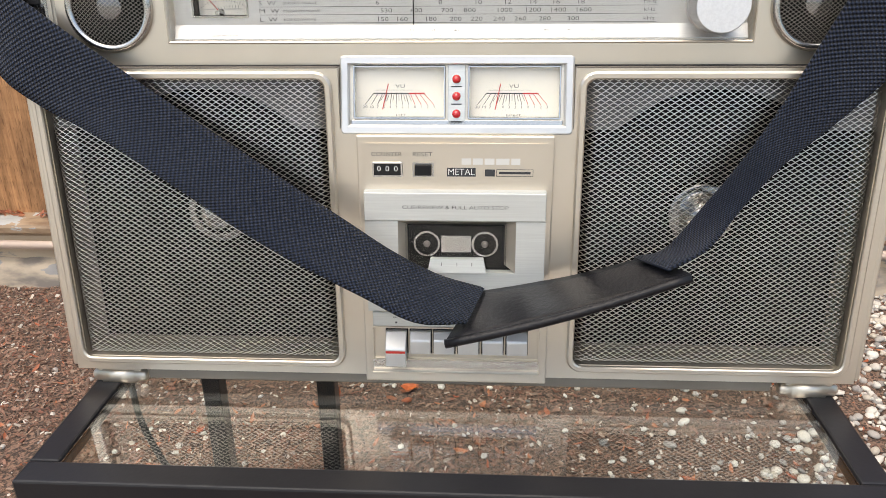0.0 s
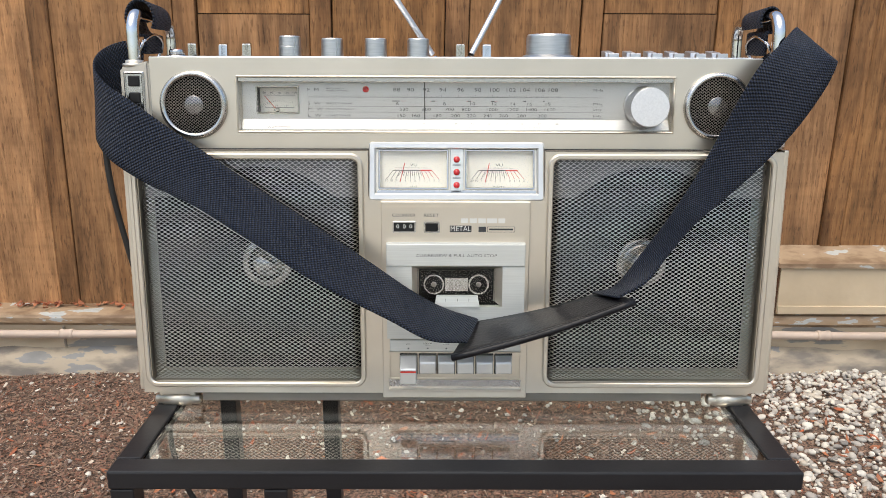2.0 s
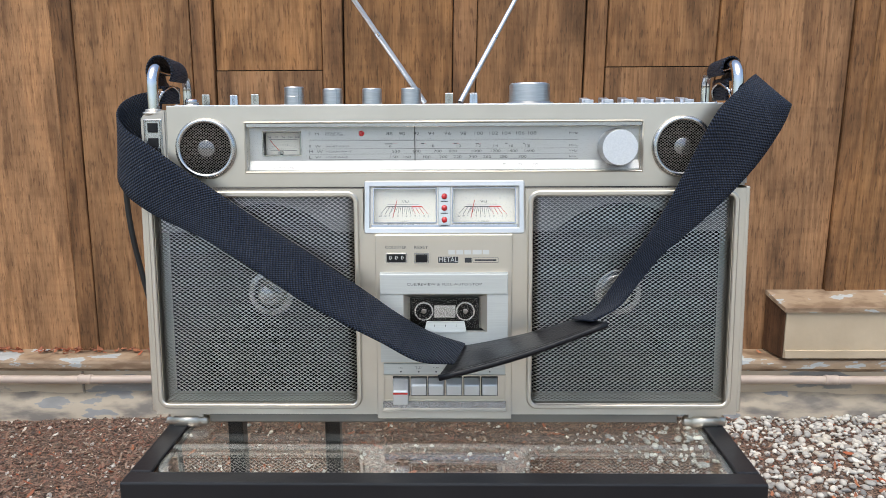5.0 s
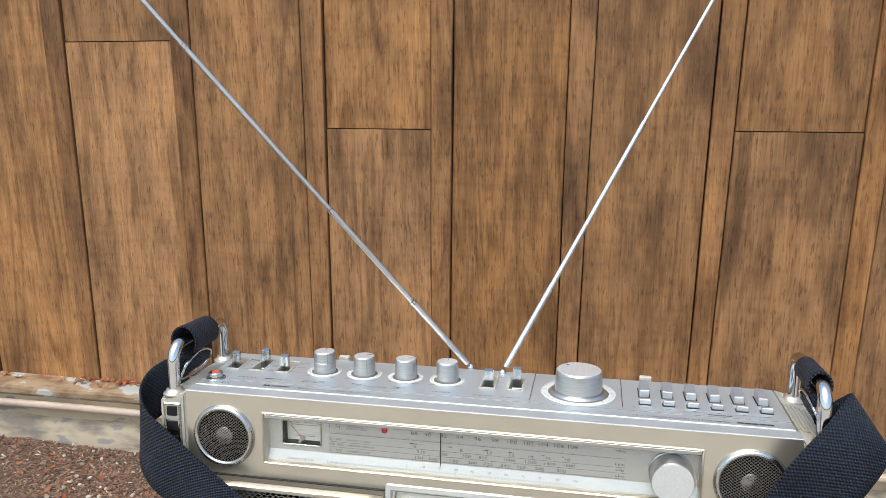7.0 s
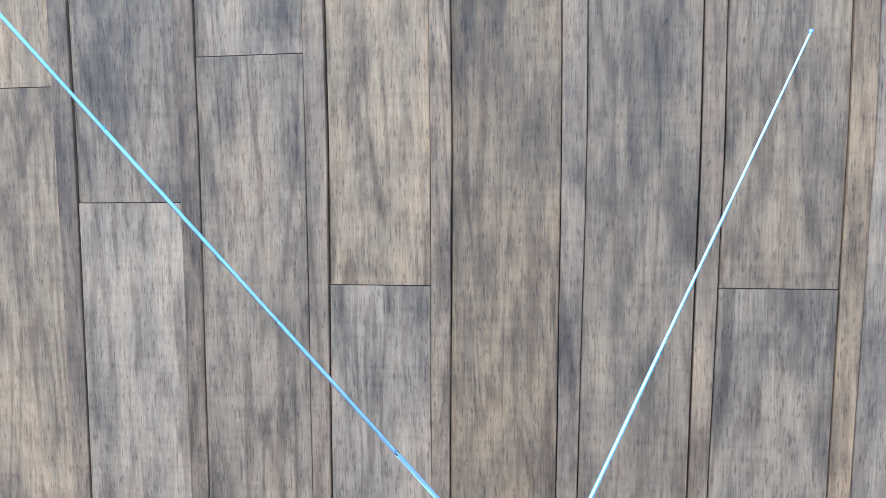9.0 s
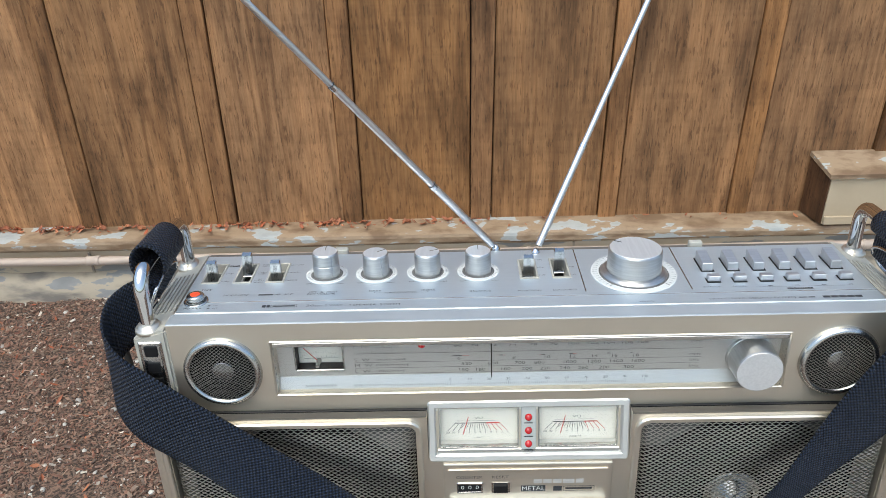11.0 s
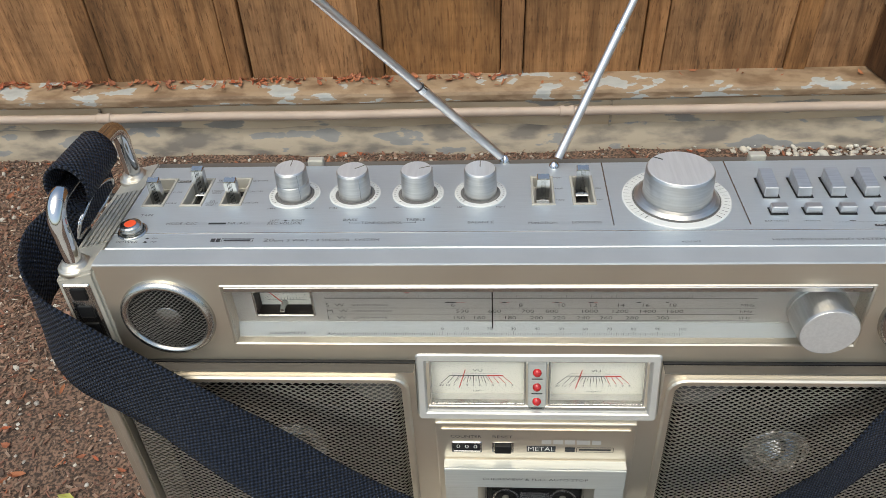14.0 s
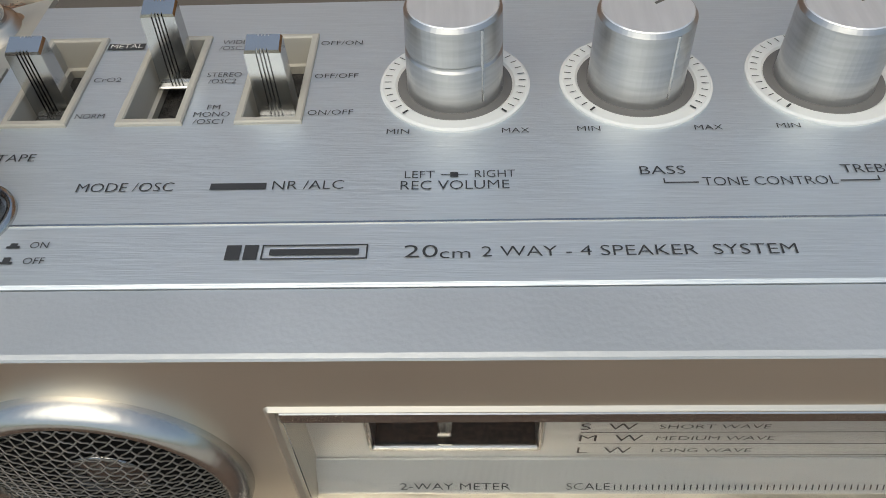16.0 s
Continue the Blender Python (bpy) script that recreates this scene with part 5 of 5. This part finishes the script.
right = [((0.121, -0.028, 0.1015), (0.134, -0.072, 0.1090)), ((0.142, -0.027, 0.1080), (0.159, -0.062, 0.1200)), ((0.164, -0.033, 0.1420), (0.181, -0.045, 0.1390)), ((0.185, -0.0345, 0.1740), (0.2055, -0.0370, 0.1654)), ((0.207, -0.024, 0.2042), (0.2314, -0.0285, 0.1850)),
         ((0.224, -0.020, 0.2356), (0.2566, -0.0250, 0.2077)), ((0.2387, -0.0217, 0.2671), (0.282, -0.0190, 0.2324)), ((0.2545, -0.0225, 0.2963), (0.301, -0.0130, 0.2538)), ((0.2790, -0.004, 0.3170), (0.3183, -0.0100, 0.2802)), ((0.300, 0.024, 0.3295), (0.3258, -0.0095, 0.2985)),
         ((0.3090, 0.038, 0.3320), (0.3275, -0.0010, 0.3005)), ((0.3040, 0.050, 0.3220), (0.3225, 0.016, 0.2910)), ((0.2940, 0.054, 0.3120), (0.3060, 0.040, 0.2760)), ((0.2860, 0.056, 0.3060), (0.2930, 0.056, 0.2690))]
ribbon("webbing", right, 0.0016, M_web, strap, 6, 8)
for s in (-1, 1):
    # end loop folded over the hoop
    loop = []
    big = 1.4 if s < 0 else 1.0
    for k in range(15):
        a = radians(215 - 320 * k / 14)
        loop.append(((s * (0.2825 + 0.0090 * big * math.cos(a)), 0.030, 0.3385 + 0.0112 * big * math.sin(a)), (s * (0.2822 + 0.0084 * big * math.cos(a)), 0.076, 0.3385 + 0.0098 * big * math.sin(a))))
    loop.append(((s * 0.2815, 0.034, 0.3075), (s * 0.2815, 0.080, 0.3100)))
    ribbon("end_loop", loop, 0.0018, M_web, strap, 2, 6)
    ring = smooth_path([(s * 0.2790, 0.026, 0.318), (s * 0.2770, 0.050, 0.3255), (s * 0.2785, 0.074, 0.318), (s * 0.2860, 0.074, 0.303), (s * 0.2890, 0.050, 0.2995), (s * 0.2860, 0.028, 0.304), (s * 0.2790, 0.026, 0.318)], 5)
    part("buckle", tube(bmesh.new(), ring, 0.0013, 8), M_chrome, strap, "wire buckle ring", True)
# leather pad: a flattened sleeve
A, B, C, D = (Vector(q) for q in ((0.0161, -0.0190, 0.0714), (0.1286, -0.0265, 0.0998), (0.1457, -0.0815, 0.1085), (-0.0036, -0.0715, 0.0565)))
bm = bmesh.new()
grid = []
for i in range(13):
    f = i / 12
    row = []
    for j in range(9):
        g = j / 8
        q = A.lerp(B, f).lerp(D.lerp(C, f), g)
        q.z += -0.0035 * math.sin(math.pi * f) - 0.0015 * math.sin(math.pi * g)
        row.append(q)
    grid.append(row)
up = Vector((0.1, 0.2, 1)).normalized() * 0.0030
tops = [[bm.verts.new(q + up * (0.4 + 0.6 * math.sin(math.pi * min(max(j / 8, 0.04), 0.96)) ** 0.4)) for j, q in enumerate(r)] for r in grid]
bots = [[bm.verts.new(q - up * (0.4 + 0.6 * math.sin(math.pi * min(max(j / 8, 0.04), 0.96)) ** 0.4)) for j, q in enumerate(r)] for r in grid]
for i in range(12):
    for j in range(8):
        bm.faces.new((tops[i][j], tops[i + 1][j], tops[i + 1][j + 1], tops[i][j + 1]))
        bm.faces.new((bots[i][j], bots[i][j + 1], bots[i + 1][j + 1], bots[i + 1][j]))
    for j in (0, 8):
        bm.faces.new((tops[i][j], bots[i][j], bots[i + 1][j], tops[i + 1][j]))
for i in (0, 12):
    for j in range(8):
        bm.faces.new((tops[i][j], tops[i][j + 1], bots[i][j + 1], bots[i][j]))
pad = part("shoulder_pad", bm, M_leather, strap, "black leather shoulder pad", True)
part("piping", tube(bmesh.new(), [grid[i][8] + Vector((0, -0.001, 0)) for i in range(13)], 0.0030, 8), M_leather, pad, "rolled front edge of the pad", True)

# ---- table ----
table = tagged(new("side_table"), "narrow black metal side table with an inset clear glass top", "table")
T0, T1 = 0.7073, 0.7215
part("front_rail", bevelled(-0.2795, 0.2785, -0.1330, -0.1120, T0 - 0.002, T1, 0.0016, 2), M_black, table)
part("rear_rail", bevelled(-0.2795, 0.2785, 0.1760, 0.1970, T0 - 0.002, T1, 0.0016, 2), M_black, table)
for x0, x1 in ((-0.2795, -0.2590), (0.2580, 0.2785)):
    part("side_rail", bevelled(x0, x1, -0.1118, 0.1758, T0 - 0.002, T1, 0.0016, 2), M_black, table)
for x, y in ((-0.2785, -0.1325), (-0.1548, -0.1325), (-0.2792, 0.1755), (-0.1555, 0.1755)):
    part("leg", bevelled(x, x + 0.019, y, y + 0.021, -0.02, T0 - 0.0025, 0.0012, 2), M_black, table)
part("glass_top", bevelled(-0.2588, 0.2578, -0.1116, 0.1756, T1 - 0.0070, T1 - 0.0020, 0.0006, 1), M_glass, table, "clear glass pane with a green edge").visible_shadow = False

# mains cable from the back of the radio to the ground
cable = smooth_path([(-0.262, 0.116, 0.985), (-0.300, 0.125, 1.000), (-0.340, 0.122, 1.000), (-0.356, 0.120, 0.974), (-0.358, 0.120, 0.911), (-0.347, 0.120, 0.836), (-0.326, 0.115, 0.740), (-0.315, 0.100, 0.640), (-0.312, 0.100, 0.597), (-0.300, 0.100, 0.556), (-0.280, 0.10, 0.50), (-0.245, 0.10, 0.30), (-0.20, 0.14, 0.09), (-0.15, 0.22, 0.010), (-0.02, 0.36, 0.006)], 6)
tagged(part("power_cable", tube(bmesh.new(), cable, 0.0032, 10), M_cable, None, "thin black mains cable hanging down to the ground", True), category="cable")

# ---- ground, wall and sill ----
def ground_height(x, y):
    return -0.012 + 0.012 * noise.noise(Vector((x * 1.7, y * 1.7, 0.3))) + 0.005 * noise.noise(Vector((x * 7, y * 7, 1.3)))


bm = bmesh.new()
xs = [-40, -12, -5] + [-2.4 + 0.06 * i for i in range(81)] + [5, 12, 40]
ys = [-40, -12, -4, -1.8] + [-1.2 + 0.06 * i for i in range(50)]
g = [[bm.verts.new((x, y, ground_height(x, y) if abs(x) < 3 and y > -2 else -0.012)) for y in ys] for x in xs]
for i in range(len(xs) - 1):
    for j in range(len(ys) - 1):
        bm.faces.new((g[i][j], g[i + 1][j], g[i + 1][j + 1], g[i][j + 1]))
# pale unseen ground, added behind the camera to brighten the radio's front
M_bounce = material("pale_bounce_ground", (0.46, 0.43, 0.38), 0.85, 0.0, (0.36, 0.335, 0.295), 3.0, bump=0.4, bump_scale=90)
ground = tagged(part("ground", bm, M_dirt, smooth=True), "dark bark mulch and soil, with pale unseen ground added behind to bounce light", "ground", kind="structure")
ground.data.materials.append(M_bounce)
for poly in ground.data.polygons:
    poly.material_index = int(poly.center.y < -1.8)
wall = tagged(new("wall_north"), "brown stained vertical wooden board and batten siding", "wall", kind="structure")
bm = bmesh.new()
box(bm, -6, 6, 1.790, 1.95, 0.10, 2.25)
part("sheathing", bm, M_dark, wall)
# plank seams along the wall, and the heights of butt joints in some planks
seams = [(-2.125, -2.050), (-1.705, -1.632), (-1.250, -1.182), (-0.812, -0.742), (-0.404, -0.336), (0.006, 0.080), (0.418, 0.482), (0.826, 0.896), (1.236, 1.308), (1.648, 1.716), (2.06, 2.13)]
butts = {0: 1.77, 1: 1.375, 2: 1.85, 3: 1.103, 6: 1.107, 8: 1.55}


def lean(x, z, after_batten):
    """Edge shift fitted to the camera's view: westward lower down, more so eastward; battens narrow downward."""
    drop = max(1.55 - z, 0) / 1.25
    return -(0.011 + 0.012 * min(max(x + 0.4, 0) / 0.8, 1) + 0.008 * after_batten) * drop


def board(x0, x1, y0, y1, z0, z1, name):
    bm = bmesh.new()
    rows = []
    n = 14
    r0, r1 = (0, 1) if name == "batten" else (1, 0)
    for k in range(n + 1):
        z = z0 + (z1 - z0) * k / n
        e0 = 0.0022 * noise.noise(Vector((x0 * 9, z * 2.1, 0))) + lean(x0, z, r0)
        e1 = 0.0022 * noise.noise(Vector((x1 * 9, z * 2.1, 5))) + lean(x1, z, r1)
        rows.append([bm.verts.new(q) for q in ((x0 + e0, y1, z), (x0 + e0, y0 + 0.002, z), (x0 + e0 + 0.002, y0, z), (x1 + e1 - 0.002, y0, z), (x1 + e1, y0 + 0.002, z), (x1 + e1, y1, z))])
    for a, b in zip(rows, rows[1:]):
        for i in range(5):
            bm.faces.new((a[i], a[i + 1], b[i + 1], b[i]))
    bm.faces.new(rows[0])
    bm.faces.new(rows[-1][::-1])
    return part(name, bm, M_batten if name == "batten" else M_board, wall)


edges = [-2.9] + [e for s in seams for e in s] + [2.9]
col = 0
for k in range(0, len(edges) - 1, 2):
    a, b = edges[k] + (0.0016, 0.0040, 0.0022)[k // 2 % 3], edges[k + 1] - (0.0034, 0.0014, 0.0026)[k // 2 % 3]
    z = butts.get(k // 2 - 1)
    tilt = 0.002 * ((k * 7) % 3)
    low = 0.176 + 0.004 * ((k * 5) % 3)
    if z:
        board(a, b, 1.766 + tilt - 0.004, 1.7895, low, z - 0.0006, "plank")
        board(a, b, 1.766 + tilt, 1.7895, z + 0.0026, 2.25, "plank")
    else:
        board(a, b, 1.766 + tilt, 1.7895, low, 2.25, "plank")
for k, (a, b) in enumerate(seams):
    board(a + 0.0006, b - 0.0008, 1.7560 + 0.002 * (k % 2), 1.7895, 0.168 - 0.006 * (k % 2), 2.25, "batten")

# painted sill, conduit and footing along the foot of the wall
def moulding(name, prof, mat, x0, x1, label, joints=()):
    bm = bmesh.new()
    n = 60
    rows = []
    for i in range(n + 1):
        x = x0 + (x1 - x0) * i / n
        rows.append([bm.verts.new((x, y + 0.0035 * noise.noise(Vector((x * 3, y * 20, z * 20))), z + 0.0030 * noise.noise(Vector((x * 3.7, z * 17, 4))))) for y, z in prof])
    for a, b in zip(rows, rows[1:]):
        for i in range(len(prof) - 1):
            bm.faces.new((a[i], a[i + 1], b[i + 1], b[i]))
    return tagged(part(name, bm, mat), label, "trim", kind="structure")


moulding("sill_trim", ((1.789, 0.186), (1.690, 0.181), (1.676, 0.177), (1.672, 0.168), (1.672, 0.150), (1.678, 0.146), (1.688, 0.144), (1.690, 0.134)), M_sill, -2.9, 2.9, "flaking tan painted wooden sill with leaf litter on it")
moulding("foundation_render", ((1.690, 0.136), (1.688, 0.08), (1.690, 0.046)), M_stucco, -2.9, 2.9, "weathered cream rendered foundation band")
for x in (-1.232, 0.31, 1.55):
    part("joint", bevelled(x - 0.0035, x + 0.0035, 1.6835, 1.6900, 0.03, 0.134, 0.001, 1), M_concrete, bpy.data.objects["foundation_render"])
bm = bmesh.new()
rows = []
for i in range(121):
    x = -2.9 + 5.8 * i / 120
    lift = 0.018 * noise.noise(Vector((x * 2.3, 0, 7))) + 0.010 * noise.noise(Vector((x * 9, 0, 3)))
    out = 0.012 * noise.noise(Vector((x * 4, 2, 7)))
    rows.append([bm.verts.new((x, y, z)) for y, z in ((1.692, 0.060 + lift), (1.672 + out, 0.050 + lift), (1.645 + out, 0.026 + lift * 0.6), (1.630 + out, -0.05))])
for a, b in zip(rows, rows[1:]):
    for i in range(3):
        bm.faces.new((a[i], a[i + 1], b[i + 1], b[i]))
tagged(part("concrete_footing", bm, M_concrete, smooth=True), "rough grey stained concrete footing", "footing", kind="structure")
pipe = tagged(new("conduit_pipe"), "thin pinkish painted conduit clipped along the foundation", "pipe")
bm = bmesh.new()
tube(bm, [(-2.9 + 0.1 * i, 1.663 + 0.001 * math.sin(i), 0.116 + 0.0012 * math.sin(0.7 * i)) for i in range(59)], 0.0135, 14)
part("pipe_run", bm, M_pipe, pipe, smooth=True)
for x in (-1.21, 0.18, 1.22):
    bm = bmesh.new()
    lathe(bm, (x - 0.022, 1.663, 0.116), (1, 0, 0), ((0, 0.0155), (0.003, 0.0165), (0.011, 0.0165), (0.014, 0.0150), (0.028, 0.0150), (0.031, 0.0165), (0.040, 0.0165), (0.043, 0.0150)), 20)
    part("coupling", bm, M_pipe, pipe, smooth=True)
# boxed-out ledge at the wall
boxing = tagged(new("boxed_ledge"), "cream painted box ledge with peeling sloping top on the sill", "ledge")
bm = bmesh.new()
vs = [bm.verts.new(q) for q in ((1.062, 1.670, 0.188), (1.062, 1.670, 0.345), (1.034, 1.764, 0.375), (1.034, 1.764, 0.186), (2.9, 1.670, 0.188), (2.9, 1.670, 0.345), (2.9, 1.764, 0.375), (2.9, 1.764, 0.186))]
for q in ((0, 4, 5, 1), (0, 1, 2, 3), (4, 7, 6, 5), (1, 5, 6, 2), (0, 3, 7, 4)):
    bm.faces.new([vs[i] for i in q])
part("box_body", bm, M_cream, boxing)
bm = bmesh.new()
vs = [bm.verts.new(q) for q in ((1.052, 1.660, 0.343), (1.026, 1.764, 0.376), (2.9, 1.764, 0.376), (2.9, 1.660, 0.343), (1.052, 1.660, 0.357), (1.026, 1.764, 0.391), (2.9, 1.764, 0.391), (2.9, 1.660, 0.357))]
for q in ((0, 1, 2, 3), (4, 7, 6, 5), (0, 4, 5, 1), (1, 5, 6, 2), (2, 6, 7, 3), (3, 7, 4, 0)):
    bm.faces.new([vs[i] for i in q])
part("box_lid", bm, M_sill, boxing)
part("box_skirt", bevelled(1.063, 2.9, 1.662, 1.6698, 0.1885, 0.216, 0.002, 2), M_cream, boxing)
bm = bmesh.new()
vs = [bm.verts.new(q) for q in ((1.0595, 1.671, 0.189), (1.0595, 1.671, 0.342), (1.0335, 1.763, 0.373), (1.0335, 1.763, 0.189), (1.0555, 1.671, 0.189), (1.0555, 1.671, 0.342), (1.0295, 1.763, 0.373), (1.0295, 1.763, 0.189))]
for q in ((0, 1, 2, 3), (4, 7, 6, 5), (0, 4, 5, 1), (1, 5, 6, 2), (2, 6, 7, 3), (3, 7, 4, 0)):
    bm.faces.new([vs[i] for i in q])
part("end_board", bm, M_shadedboard, boxing, "wooden end darkened in colour for its shade")

# ---- loose ground cover ----
rng = np.random.default_rng(7)


def scatter(name, count, place, shape, mat, label, category):
    """Many small pieces in one mesh: shape gives a piece's vertices and faces at a random size."""
    verts, faces = [], []
    made = 0
    while made < count:
        q = place()
        if q is None:
            continue
        vs, fs = shape()
        n = len(verts)
        verts.extend((vs + np.array(q)).tolist())
        faces.extend([tuple(n + i for i in f) for f in fs])
        made += 1
    me = bpy.data.meshes.new(name)
    me.from_pydata(verts, [], faces)
    me.materials.append(mat)
    if len(faces) > 30 * count:
        for poly in me.polygons:
            poly.use_smooth = True
    me.update()
    return tagged(new(name, me), label, category, kind="stuff")


def turn(tilt):
    a, b, c = rng.uniform(0, 6.28), rng.normal(0, tilt), rng.normal(0, tilt)
    return np.array((Euler((b, c, a)).to_matrix()))


ico = bmesh.new()
bmesh.ops.create_icosphere(ico, subdivisions=2, radius=1)
ICO_V = np.array([v.co[:] for v in ico.verts])
ico.verts.index_update()
ICO_F = [tuple(v.index for v in f.verts) for f in ico.faces]
ico.free()
ico = bmesh.new()
bmesh.ops.create_icosphere(ico, subdivisions=1, radius=1)
ICO1_V = np.array([v.co[:] for v in ico.verts])
ico.verts.index_update()
ICO1_F = [tuple(v.index for v in f.verts) for f in ico.faces]
ico.free()


def pebble(lo, hi, V, F):
    def make():
        s = lo + (hi - lo) * rng.random() ** 2.2
        v = V * (1 + 0.16 * np.sin(V @ rng.normal(0, 1.6, 3) + rng.uniform(0, 6))[:, None])
        v = v * (s * np.array((rng.uniform(0.8, 1.25), rng.uniform(0.7, 1.0), rng.uniform(0.45, 0.75))))
        return v @ turn(0.3).T, F
    return make


def chip(lo, hi):
    def make():
        l = lo + (hi - lo) * rng.random() ** 2
        w, h = l * rng.uniform(0.10, 0.5), l * rng.uniform(0.04, 0.13)
        v = np.array([(x * l / 2 * rng.uniform(0.65, 1.1), y * w / 2 * rng.uniform(0.6, 1.1), z * h / 2) for x in (-1, 1) for y in (-1, 1) for z in (-1, 1)])
        return v @ turn(0.38).T, [(0, 1, 3, 2), (4, 6, 7, 5), (0, 4, 5, 1), (2, 3, 7, 6), (0, 2, 6, 4), (1, 5, 7, 3)]
    return make


def leaf(lo, hi):
    def make():
        l = rng.uniform(lo, hi)
        w, c = l * rng.uniform(0.2, 0.45), l * rng.uniform(0.05, 0.22)
        v = np.array([(-l / 2, 0, c), (-l / 5, -w / 2, 0.2 * c), (-l / 5, w / 2, 0.3 * c), (l / 5, -w / 2.4, 0), (l / 5, w / 2.2, 0.15 * c), (l / 2, 0, c * 0.8), (-l / 5, 0, 0), (l / 5, 0, -0.1 * c)])
        return v @ turn(0.35).T, [(0, 1, 6), (0, 6, 2), (1, 3, 7, 6), (6, 7, 4, 2), (3, 5, 7), (7, 5, 4)]
    return make


def gravel_share(x, y):
    """How much of the ground is pebbles: a gravel path to the east, thinning out westward."""
    e = float(np.interp(y, (0.3, 0.46, 0.65, 0.885, 1.1, 1.3, 1.45, 1.7), (0.55, 0.63, 0.74, 0.87, 1.02, 0.93, 0.82, 0.85))) + 0.06 * noise.noise(Vector((x * 1.1, y * 1.6, 9))) + 0.14 * noise.noise(Vector((x * 5, y * 5, 4)))
    return 1 / (1 + math.exp(-(x - e) / 0.13))


def on_ground(x0, x1, y0, y1, keep, lift):
    def place():
        x, y = rng.uniform(x0, x1), rng.uniform(y0, y1)
        if rng.random() > keep(x, y):
            return None
        return (x, y, ground_height(x, y) + lift * rng.random())
    return place


def patch(x, y):
    """Bark lies thick towards the wall and leaves bare soil round the table."""
    bare = 0.45 if 0.15 < x + 0.1 * noise.noise(Vector((x * 4, y * 4, 6))) < 1.0 and 0.6 < y < 1.25 else 1.0
    return bare * (0.35 + 0.65 * (noise.noise(Vector((x * 2.2, y * 2.2, 2))) > -0.1)) * (0.8 + 0.2 * min(max((y - 0.25) / 0.6, 0), 1))



scatter("gravel", 15000, on_ground(0.25, 2.3, -0.15, 1.66, gravel_share, 0.008), pebble(0.0042, 0.0135, ICO_V, ICO_F), M_pebble, "pale grey and white rounded river pebbles", "gravel")
scatter("loose_pebbles", 2600, on_ground(-1.9, 1.0, -0.05, 1.64, lambda x, y: 0.4 + 0.2 * (x > 0.3), 0.006), pebble(0.0022, 0.0095, ICO1_V, ICO1_F), M_pebble, "scattered small pale pebbles in the mulch", "gravel")
scatter("bark_mulch", 84000, on_ground(-2.1, 1.9, -0.15, 1.66, lambda x, y: (1 - 0.75 * gravel_share(x, y)) * patch(x, y), 0.006), chip(0.0032, 0.020), M_chip, "reddish brown shredded bark mulch", "mulch")
scatter("dry_leaves", 1700, on_ground(-2.1, 2.0, -0.05, 1.66, lambda x, y: 0.55, 0.009), leaf(0.009, 0.036), M_leaf, "dry red-brown fallen leaf bits", "leaves")


def on_sill():
    x = rng.normal(-1.1, 0.75)
    if rng.random() > 0.35 + 0.65 * (noise.noise(Vector((x * 4, 0, 1))) > 0):
        return None
    return (x, 1.756 - abs(rng.normal(0, 0.022)), 0.187 + 0.006 * rng.random())


scatter("sill_litter", 420, on_sill, leaf(0.010, 0.036), M_leaf, "dry red leaf litter lying on the sill", "leaves")


def fallen_leaf(x, y, l, w, mat, label, turn_deg):
    bm = bmesh.new()
    pts = [(-l / 2, 0), (-l * 0.2, w * 0.42), (l * 0.1, w / 2), (l * 0.35, w * 0.25), (l / 2, 0), (l * 0.35, -w * 0.25), (l * 0.1, -w / 2), (-l * 0.2, -w * 0.42)]
    mid = bm.verts.new((0, 0, 0.002))
    vs = [bm.verts.new((a, b, 0.006 + 0.003 * math.sin(9 * a / l))) for a, b in pts]
    for i in range(8):
        bm.faces.new((mid, vs[i], vs[(i + 1) % 8]))
    ob = tagged(part("fallen_leaf", bm, mat), label, "leaf")
    ob.matrix_world = pose(x, y, ground_height(x, y) + 0.006, 6, 4, turn_deg)


M_orangeleaf = material("orange_leaf", (0.62, 0.16, 0.04), 0.6, 0.0, (0.45, 0.10, 0.03), 60)
M_greenleaf = material("yellow_green_leaf", (0.42, 0.40, 0.10), 0.6, 0.0, (0.30, 0.30, 0.06), 60)
fallen_leaf(-0.163, 1.083, 0.045, 0.032, M_orangeleaf, "bright orange fallen leaf on the mulch", 20)
fallen_leaf(-0.873, 0.467, 0.038, 0.018, M_greenleaf, "yellow-green fallen leaf on the soil", -10)
